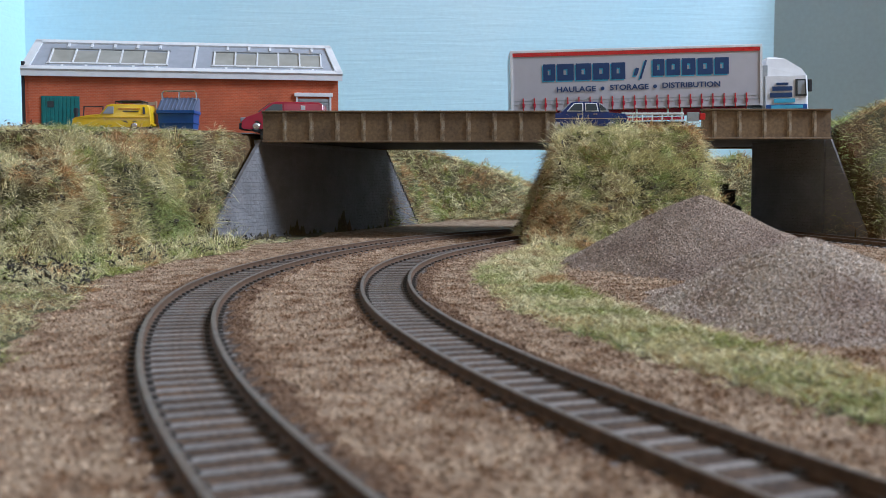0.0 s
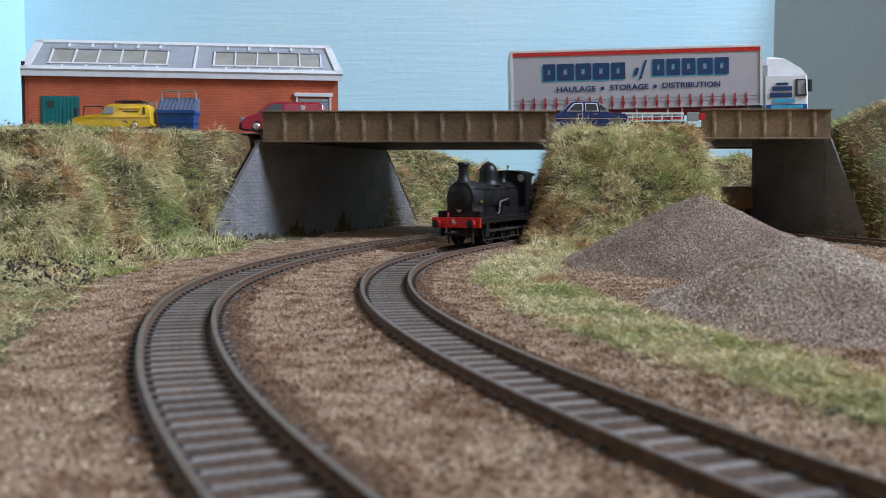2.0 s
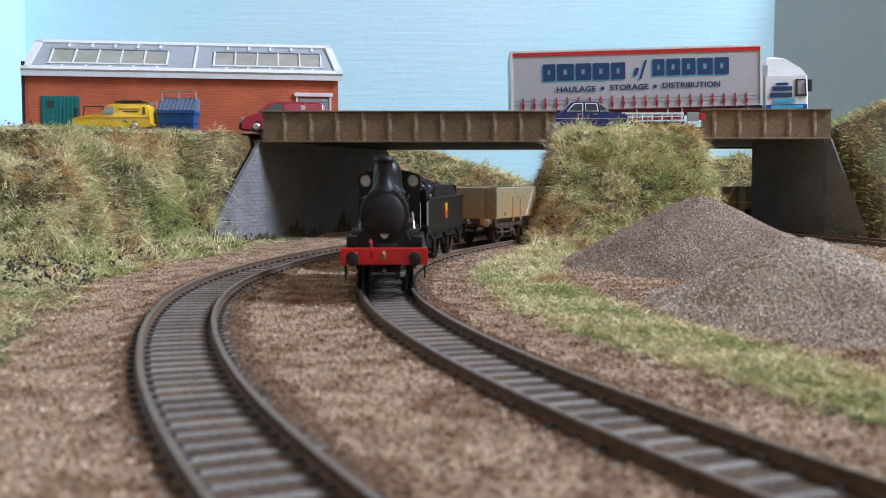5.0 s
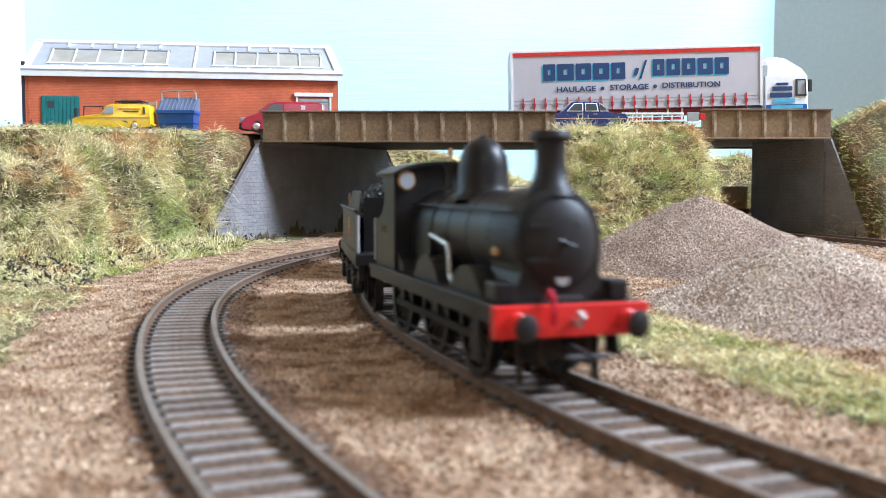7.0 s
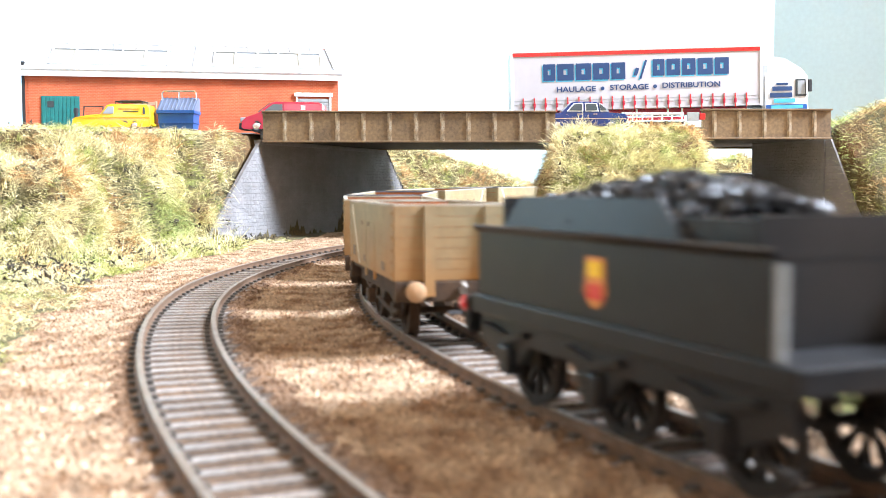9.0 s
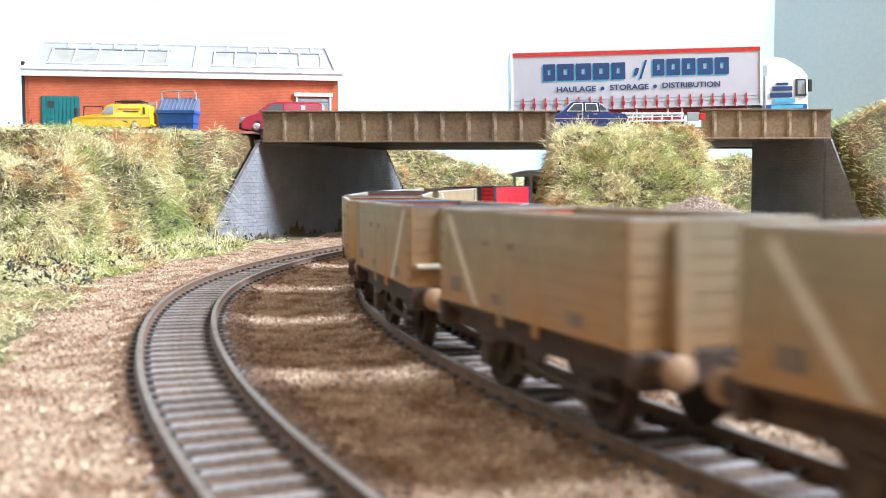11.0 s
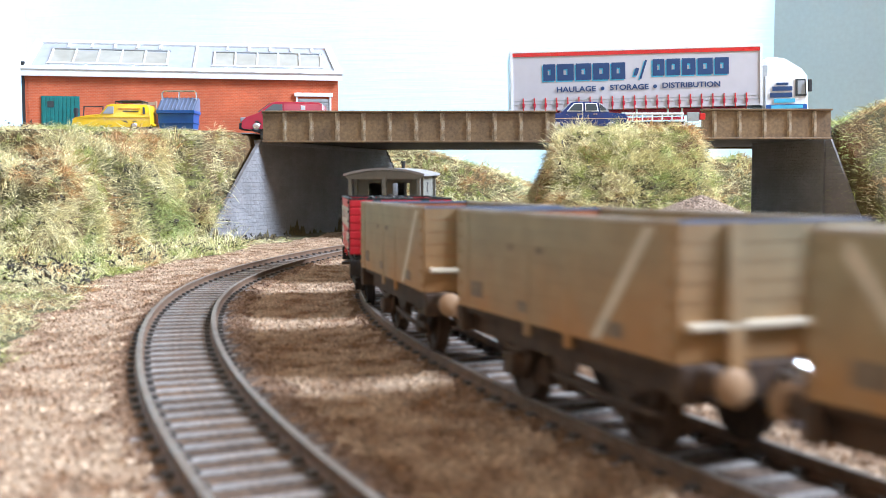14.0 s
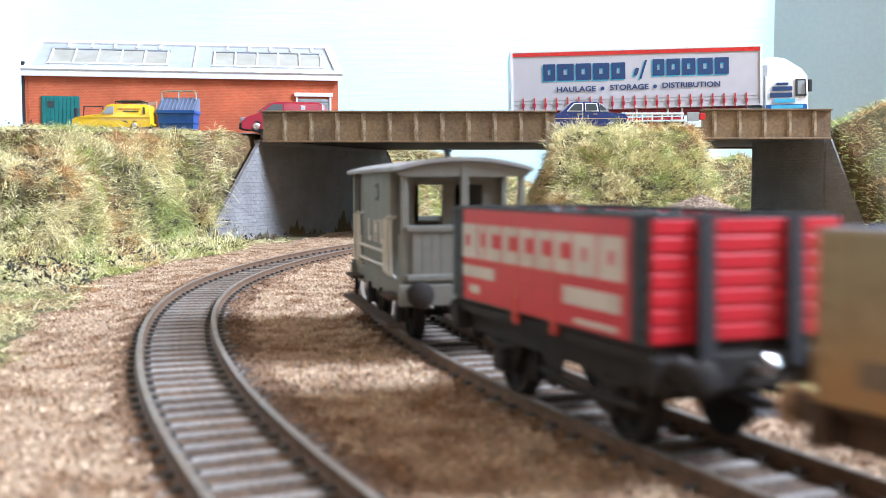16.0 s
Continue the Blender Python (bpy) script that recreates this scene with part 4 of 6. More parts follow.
def lorry():
    v = thing("articulated_lorry", 50.8, 705, ROAD + 0.9, -1.0, "silver-grey curtain-sided articulated lorry with blue lettering and a white cab", "lorry")
    v.matrix_basis = pose(49.2 * MM, 705 * MM, (ROAD - 0.3) * MM, 0, -1.45, -1.0)
    L, W = 176.0, 33.0
    body = part("trailer_body", box(B(), 0, L, 0, W, 16.2, 58.0), LORRYSIDE, v, "silver-grey trailer body")
    part("top_rail", box(B(), -0.4, L + 0.4, -0.5, W + 0.5, 56.6, 58.6, 0.3), WHITEPL, body)
    part("red_band", box(B(), 0, L, -0.45, 0.2, 54.0, 56.5), REDP, body)
    part("bottom_rail", box(B(), 0, L, -0.4, W + 0.4, 16.0, 17.2), LORRYSIDE, body)
    for z in (20.4, 22.8):
        part("seam", box(B(), 0.5, L - 0.5, -0.18, 0.1, z, z + 0.35), SHUTTER, body)
    for i in range(21):
        x = 8.2 + i * 7.85
        st = part("curtain_strap", box(B(), x - 0.35, x + 0.35, -0.55, 0.1, 15.0, 25.0), REDP, body)
        part("buckle", box(B(), x - 0.8, x + 0.8, -0.9, -0.2, 18.2, 21.2, 0.15), CRIMSON, st)
    part("corner_post", box(B(), -0.5, 1.2, -0.6, 1.2, 15.6, 57.0), WHITEPL, body)
    part("corner_post", box(B(), L - 1.2, L + 0.4, -0.6, 1.2, 15.6, 57.0), WHITEPL, body)
    for y in (0.8, 8.8, 16.8, 24.8):
        part("rear_door", box(B(), -0.9, 0.1, y, y + 7.4, 17.0, 55.6, 0.2), BACKDROP, body, "pale blue rear door leaf")
    # trading name as blocks, words below it lettered
    for dx, dz, y, m, nm in ((-0.9, -0.9, -0.10, LETTERC, "name_shadow"), (0.0, 0.0, -0.26, LETTERB, "name_block")):
        block_word(nm, (8.4, 11.6, 10.6, 11.4, 9.8), 1.5, 22.6 + dx, 36.8 + dz, 11.6, y, body, m)
        block_word(nm, (8.2, 9.4, 9.4, 10.6, 9.8), 1.5, 99.6 + dx, 38.4 + dz, 11.6, y, body, m)
        bw = B()
        slab(bw, ((86.0 + dx, 39 + dz), (88.6 + dx, 38.8 + dz), (90.2 + dx, 44 + dz), (87.6 + dx, 44.4 + dz)), "y", y - 0.12, y)
        slab(bw, ((90.2 + dx, 36.6 + dz), (91.6 + dx, 36.6 + dz), (95.8 + dx, 49.4 + dz), (94.4 + dx, 49.8 + dz)), "y", y - 0.12, y)
        part(nm, bw, m, body)
    for word, x, wd in (("HAULAGE", 45.6, 27.6), ("STORAGE", 83.0, 27.2), ("DISTRIBUTION", 126.6, 40.6)):
        text("lettering", word, 5.2, body, LETTERB, (x, -0.30, 29.8 + x * 0.012), width=wd, bold=0.12)
    for x in (64.2, 101.2):
        part("lettering_dot", lathe(B(), ((1.4, -0.3), (1.4, 0.05)), (x, 0, 29.8 + x * 0.012), "y", 10), LETTERB, body)
    ch = part("chassis", box(B(), 4, L - 8, 9, 24, 11.5, 16.0), CRIMSON, v, "dark red trailer chassis")
    part("side_guard", box(B(), 62, 122, 2.2, 3.0, 7.4, 9.6), CRIMSON, ch)
    for x in (66, 88, 110, 120):
        part("guard_post", box(B(), x, x + 1.2, 2.6, 3.6, 7.6, 16.0), WHITEPL, ch)
    for x in (20, 37, 54, 160, 206):
        for y in (4.0, 29.0):
            wh = part("wheel", lathe(B(), ((4.2, -2.0), (6.3, -2.0), (6.8, -1.4), (6.8, 1.4), (6.3, 2.0), (4.2, 2.0)), (0, 0, 0), "y", 22), RUBBER, v, at=(x, y, 6.8), smooth=True)
            part("rim", lathe(B(), ((4.3, -1.6), (4.0, 0.6), (1.4, 0.2), (1.2, -1.6)), (0, 0, 0), "y", 18), SHUTTER, wh, smooth=True)
    # the tractor unit
    tr = part("tractor_frame", box(B(), 150, 214, 8, 25, 7.0, 11.0), UNDER, v)
    lo = [(181, 1.0), (212.0, 1.0), (213.6, 2.4), (213.6, 30.6), (212.0, 32.0), (181, 32.0)]
    cab = part("cab", loft(B(), [[(x, y, 6.0) for x, y in lo], [(x, y, 22.0) for x, y in lo], [(x - (0.6 if x > 200 else 0), y, 36.0) for x, y in lo]]), WHITEPL, v, "white cab with blue lower panels")
    part("lower_panel", box(B(), 181.2, 212.4, 0.55, 1.2, 7.6, 16.0), BLUEP, cab, "blue lower cab panel")
    for x, z, w, h, m in ((184, 21.0, 17, 3.2, LETTERB), (186, 25.6, 15, 3.0, LETTERB), (189, 29.6, 9, 1.6, LETTERB), (187, 17.2, 16, 2.8, LETTERC), (185, 13.0, 24, 2.4, LETTERC), (191, 10.0, 15, 1.8, LETTERC)):
        part("marking_bar", box(B(), x, x + w, 0.35, 0.9, z, z + h), m, cab)
    part("windscreen", box(B(), 213.0, 213.9, 4, 29, 22.6, 34.0, 0.2), GLASS, cab)
    part("side_window", slab(B(), ((203.5, 21.6), (212.0, 21.6), (211.2, 33.4), (203.5, 33.4)), "y", 0.4, 1.2), GLASS, cab)
    part("side_window", slab(B(), ((205.0, 22.8), (210.8, 22.8), (210.2, 32.4), (205.0, 32.4)), "y", 0.2, 0.6), PALEGLASS, cab)
    part("wind_deflector", loft(B(), [[(182, y, 36.0) for y in (2, 31)] + [(212.6, y, 36.0) for y in (31, 2)], [(182, y, 42.5) for y in (3, 30)] + [(209, y, 41.0) for y in (30, 3)], [(183, y, 48.6) for y in (4, 29)] + [(197, y, 48.2) for y in (29, 4)], [(184, y, 49.6) for y in (5, 28)] + [(190, y, 49.6) for y in (28, 5)]]), WHITEPL, cab)
    part("grille_band", box(B(), 181.5, 213.8, 0.4, 32.6, 4.4, 7.4, 0.3), REDP, cab, "red bumper band")
    part("mirror", box(B(), 212.6, 215.4, -1.6, 0.4, 24.4, 33.0, 0.5), BLACKP, cab)
    for ob in (cab, *cab.children_recursive):
        ob.data.transform(Matrix.Translation((174.5 * MM, 0, 0)) @ Matrix.Diagonal((0.92, 1, 1, 1)) @ Matrix.Translation((-176.0 * MM, 0, 0)))
    part("exhaust_stack", rod(B(), [(178, 5, 11), (178, 5, 40)], 1.2, 10), SHUTTER, v)
    part("air_kit", box(B(), 176.6, 181, 2, 31, 12, 44, 0.5), SHUTTER, v)


lorry()

# ---- the goods train: local x runs towards its front ----
TRAIN = []


def spoked_wheel(r, spokes, w=2.4):
    """One casting: hub, wedge spokes, rim and flange share their edges."""
    b = B()
    n = 2 * spokes
    def ring(rad, y):
        return [b.verts.new((rad * math.cos(2 * math.pi * (i // 2 + 0.36 * (i % 2)) / spokes), y, rad * math.sin(2 * math.pi * (i // 2 + 0.36 * (i % 2)) / spokes))) for i in range(n)]
    lo, hi, hub = -w / 2, w / 2, 2.0
    f0, f1, f2, f3 = ring(hub, hi), ring(r - 1.2, hi), ring(r, hi), ring(r, lo + 0.7)
    g3, g2, g1, g0 = ring(r + 0.7, lo + 0.6), ring(r + 0.7, lo), ring(r - 1.2, lo), ring(hub, lo)
    m0, m1, k0, k1 = ring(hub, 0.5), ring(r - 1.2, 0.5), ring(hub, -0.5), ring(r - 1.2, -0.5)
    for i in range(n):
        j = (i + 1) % n
        for p, q in ((f1, f2), (f2, f3), (f3, g3), (g3, g2), (g2, g1), (f1, m1), (k1, g1), (f0, m0), (k0, g0)):
            b.faces.new((p[i], p[j], q[j], q[i]))
        if i % 2 == 0:
            b.faces.new((m0[i], m0[j], m1[j], m1[i]))
            b.faces.new((k0[i], k0[j], k1[j], k1[i]))
            b.faces.new((m0[i], m1[i], k1[i], k0[i]))
            b.faces.new((m0[j], m1[j], k1[j], k0[j]))
        else:
            b.faces.new((m0[i], m0[j], k0[j], k0[i]))
            b.faces.new((m1[i], m1[j], k1[j], k1[i]))
    b.faces.new(f0)
    b.faces.new(g0[::-1])
    bmesh.ops.recalc_face_normals(b, faces=b.faces)
    return b


ROLLING = []


def wheel_pair(parent, x, r, spokes=0, m=UNDER, gauge=8.4):
    ax = part("wheelset", rod(B(), [(0, -gauge, 0), (0, gauge, 0)], 0.8, 8), m, parent, at=(x, 0, r))
    for s in (-1, 1):
        if spokes:
            bm = spoked_wheel(r, spokes)
        else:
            bm = lathe(B(), ((r + 0.7, s * -1.2), (r + 0.7, s * -0.6), (r, s * -0.5), (r, s * 1.2), (r - 0.9, s * 1.25), (r - 1.1, s * 0.6), (1.6, s * 0.7), (1.4, s * 1.3)), (0, 0, 0), "y", 24)
            for k in range(4):
                a = math.pi / 4 + k * math.pi / 2
                lathe(bm, ((0.9, s * 0.5), (0.9, s * 0.95)), (3.2 * math.cos(a), 0, 3.2 * math.sin(a)), "y", 8)
        part("wheel", bm, m, ax, at=(0, s * gauge, 0), smooth=True)
    ROLLING.append((ax, x, r))
    return ax


def buffer(parent, x, y, z, d, m=UNDER, head=RUSTY, r=3.0):
    sh = part("buffer", lathe(B(), ((2.2, 0), (2.2, d * 0.6), (1.7, d * 1.2), (1.5, d * 4.6)), (x, y, z), "x", 14), m, parent, smooth=True)
    part("buffer_head", lathe(B(), ((1.2, d * 4.4), (r, d * 5.0), (r, d * 5.5), (r * 0.7, d * 5.9), (0.3, d * 6.0)), (x, y, z), "x", 20), head, sh, smooth=True)


def hook(parent, x, d, z=13.5):
    part("coupling_hook", rod(B(), [(x, 0, z), (x + d * 3.0, 0, z), (x + d * 4.0, 0, z + 1.1), (x + d * 3.0, 0, z + 1.8)], 0.75, 6), STEEL, parent, "bright steel coupling hook")
    part("coupling_bar", rod(rod(B(), [(x - d * 4, 0, 8.5), (x + d * 7.2, 0, 8.0)], 0.8, 6), [(x + d * 6.6, -4.5, 8.0), (x + d * 6.6, 4.5, 8.0)], 0.5, 6), BLACKP, parent)


def locomotive():
    e = thing("steam_locomotive", 0, 0, 0, 0, "satin black six-wheeled steam locomotive with red buffer beam", "locomotive")
    cz = 26.4
    fr = part("running_plate", box(box(B(), -42, 55.5, -16.2, 16.2, 14.9, 16.0, 0.2), -42, 55, -15.8, -15.0, 12.6, 15.1), BLACK, e)
    part("valance", box(B(), -42, 55, 15.0, 15.8, 12.6, 15.1), BLACK, fr)
    part("frames", box(box(B(), -40, 54, 4.2, 5.6, 5.0, 15.2), -40, 54, -5.6, -4.2, 5.0, 15.2), UNDER, e)
    part("ash_pan", box(B(), -20, 0, -4, 4, 4.0, 15.0, 0.4), UNDER, e)
    part("cylinder_block", box(B(), 36, 52, -5, 5, 5.5, 17.0, 0.6), UNDER, e)
    bb = part("buffer_beam", box(B(), 55.2, 57.2, -16.6, 16.6, 10.4, 16.0, 0.25), BEAMRED, e, "bright red buffer beam")
    for s in (-1, 1):
        buffer(bb, 57.0, s * 11.8, 12.8, 0.85, BEAMRED, SMOKEBOX, 2.4)
        part("footstep", slab(B(), ((42.0, 5.0), (47.5, 5.0), (46.5, 15.0), (43.0, 15.0)), "y", s * 15.2, s * 15.8), BLACK, e)
        part("guard_iron", box(B(), 49.5, 51.5, s * 8.4 - 0.4, s * 8.4 + 0.4, 1.4, 12), UNDER, e)
        part("sand_box", box(B(), 47.0, 53.0, s * 12.4 - 2.2, s * 12.4 + 2.2, 15.9, 19.6, 0.5), BLACK, e)
    hook(bb, 57.0, 1.0, 13.0)
    part("vacuum_pipe", rod(B(), [(57.8, -4.6, 12.6), (58.4, -4.6, 15.0), (58.2, -4.8, 17.6), (57.4, -5.0, 18.4), (56.8, -5.0, 17.4)], 0.55, 8), CRIMSON, bb, "dark red vacuum hose")
    # smokebox, boiler, firebox
    sb = part("smokebox", lathe(B(), ((9.6, 35), (9.6, 50.4), (9.3, 51.0), (8.4, 51.2)), (0, 0, cz), "x", 40), SMOKEBOX, e, smooth=True)
    part("smokebox_saddle", loft(B(), [[(x, y, z) for x, y in ((36, -k), (51.5, -k), (51.5, k), (36, k))] for k, z in ((11.5, 15.9), (9.8, 18.0), (8.6, 21.0), (8.8, 24.0))]), SMOKEBOX, sb)
    part("smokebox_door", lathe(B(), ((8.1, 51.0), (8.0, 51.6), (7.0, 52.4), (3.8, 53.2), (0.4, 53.5)), (0, 0, cz), "x", 36), SMOKEBOX, sb, smooth=True)
    part("door_ring", lathe(B(), ((8.2, 50.9), (8.8, 51.3), (8.8, 51.6), (8.2, 51.8)), (0, 0, cz), "x", 36), BLACK, sb, smooth=True)
    part("hinge_strap", box(box(B(), 52.2, 53.2, -7.6, 3.0, cz + 2.6, cz + 3.4), 52.2, 53.2, -7.6, 3.0, cz - 3.4, cz - 2.6), SMOKEBOX, sb)
    part("door_dart", rod(rod(B(), [(53.2, 0, cz), (54.8, 0, cz)], 0.6, 8), [(54.6, -1.8, cz + 0.6), (54.6, 1.8, cz - 0.6)], 0.3, 6), BLACK, sb)
    part("plate", lathe(B(), ((1.5, 51.9), (1.5, 52.6)), (0, 0, cz - 6.2), "x", 14), SHUTTER, sb, "small pale cast plate")
    riv = B()
    for i in range(40):
        a = 2 * math.pi * i / 40
        box(riv, 49.2, 49.7, 9.7 * math.cos(a) - 0.22, 9.7 * math.cos(a) + 0.22, cz + 9.7 * math.sin(a) - 0.22, cz + 9.7 * math.sin(a) + 0.22)
        box(riv, 36.2, 36.7, 9.7 * math.cos(a) - 0.22, 9.7 * math.cos(a) + 0.22, cz + 9.7 * math.sin(a) - 0.22, cz + 9.7 * math.sin(a) + 0.22)
    tagged(part("rivets", riv, SMOKEBOX, sb), kind="stuff")
    part("chimney", lathe(B(), ((5.6, 34.6), (4.4, 36.0), (3.4, 37.6), (3.0, 40.0), (3.1, 43.6), (3.4, 44.4), (4.2, 44.8), (4.2, 45.5), (3.7, 46.2), (2.5, 46.2), (2.3, 42.0)), (46.6, 0, 0), "z", 30), SMOKEBOX, e, smooth=True)
    boil = part("boiler", lathe(B(), ((9.0, -4), (9.0, 35.4)), (0, 0, cz), "x", 40), BLACK, e, smooth=True)
    for x in (33.5, 21, 8, -3.5):
        part("boiler_band", lathe(B(), ((9.0, x - 0.6), (9.2, x - 0.5), (9.2, x + 0.5), (9.0, x + 0.6)), (0, 0, cz), "x", 40), BLACK, boil, smooth=True)
    dome = ((8.2, 33.4), (6.7, 35.0), (6.2, 36.8), (6.1, 40.4), (5.7, 42.6), (4.6, 44.8), (2.8, 46.2), (1.2, 46.7), (0.9, 47.1), (0.3, 47.3))
    part("dome", lathe(B(), dome, (9.5, 0, 0), "z", 32), BLACK, e, smooth=True)
    arc = [(9.4 * math.sin(radians(a)), cz + 9.4 * math.cos(radians(a))) for a in range(-90, 91, 12)]
    part("firebox", slab(B(), [(-9.4, 15.9)] + arc + [(9.4, 15.9)], "x", -20, -4), BLACK, e, smooth=True)
    part("safety_valve", lathe(B(), ((3.8, 34.8), (2.6, 36.4), (2.3, 40.0), (3.0, 41.2), (3.0, 41.8), (1.6, 41.8)), (-12.5, 0, 0), "z", 22), BLACK, e, smooth=True)
    part("whistle", lathe(B(), ((0.4, 41), (0.4, 43.6), (0.8, 43.8), (0.8, 45.2), (0.3, 45.6)), (-19, 1.5, 0), "z", 10), BRASS, e, "brass whistle", smooth=True)
    # cab with round windows in its front sheet
    cab = part("cab_front", slab(B(), [(-14.2, 15.9), (-14.2, 39.4)] + [(14.2 * math.sin(radians(a)), 39.4 + 2.6 * math.cos(radians(a))) for a in range(-75, 76, 15)] + [(14.2, 39.4), (14.2, 15.9)], "x", -21.2, -20.0), BLACK, e)
    for s in (-1, 1):
        part("spectacle_ring", lathe(B(), ((2.1, -20.1), (2.5, -19.8), (2.5, -19.5), (2.0, -19.4)), (0, s * 11.0, 37.6), "x", 20), BRASS, cab, smooth=True)
        part("spectacle_glass", lathe(B(), ((2.0, -20.0), (2.0, -19.2)), (0, s * 11.0, 37.6), "x", 20), PALEGLASS, cab)
        part("cab_side", slab(B(), [(-20.2, 15.9), (-40.0, 15.9), (-40.0, 27.6), (-36.5, 28.2), (-33.0, 29.6), (-31.0, 32.0), (-30.6, 35.0), (-31.6, 37.6), (-34.0, 39.4), (-20.2, 39.6)], "y", s * 13.6, s * 14.4), BLACK, e)
        part("number_bar", box(B(), -34.0, -28.0, s * 14.35 - 0.15, s * 14.35 + 0.15, 24.6, 26.4), RUSTY, e)
        part("grab_rail", rod(B(), [(-40.4, s * 14.6, 17), (-40.4, s * 14.6, 28)], 0.35), SHUTTER, e)
        part("handrail", rod(B(), [(-19, s * 9.2, 32.0), (48.5, s * 9.2, 32.0)], 0.3), BLACK, boil)
        part("ejector_pipe", rod(B(), [(0.5, s * 10.6, 25.4), (14.0, s * 10.9, 24.0), (15.6, s * 11.1, 22.8), (17.6, s * 11.5, 17.8), (21.0, s * 11.9, 16.7)], 0.6, 8), STEEL, e, "bright steel pipe")
        part("reach_bar", box(B(), 40.0, 43.0, s * 9.9 - 0.5, s * 9.9 + 0.5, 23.6, 25.0, 0.2), BRASS, boil)
        for x in (33, 5, -24):
            b = B()
            slab(b, [(x + 11.8 * math.cos(radians(a)), max(16.0, 9.4 + 11.8 * math.sin(radians(a)))) for a in range(20, 161, 10)] + [(x - 9.8, 16.0), (x + 9.8, 16.0)], "y", s * 9.0, s * 13.6)
            part("splasher", b, BLACK, fr)
        part("coupling_rod", box(B(), -26, 35, s * 11.8 - 0.5, s * 11.8 + 0.5, 7.0, 8.6, 0.2), UNDER, e)
        part("brake_rod", box(B(), -34, 42, s * 11.0 - 0.3, s * 11.0 + 0.3, 2.6, 3.3), UNDER, e)
    roof = [(15.2 * math.sin(radians(a)) / math.sin(radians(62)), 39.4 + 5.6 * (math.cos(radians(a)) - math.cos(radians(62)))) for a in range(-62, 63, 12)]
    part("cab_roof", slab(B(), roof + [(y * 0.985, z - 0.8) for y, z in roof[::-1]], "x", -37.0, -18.6), BLACK, e, smooth=True)
    part("cab_floor", box(B(), -44, -20, -13.4, 13.4, 14.0, 17.6), UNDER, e)
    part("backhead", box(B(), -24.5, -21, -8.5, 8.5, 17, 35.6, 0.8), UNDER, e)
    for x in (33, 5, -24):
        wheel_pair(e, x, 9.4, 15, BLACK)
    # the body is slimmer than its wheels suggest
    for ob in [o for o in e.children_recursive if not o.name.startswith(("wheelset", "wheel.")) and o.name != "wheel"]:
        ob.data.transform(Matrix.Diagonal((1, 0.87, 1, 1)))
    TRAIN.append((e, 59.0, 57.0))


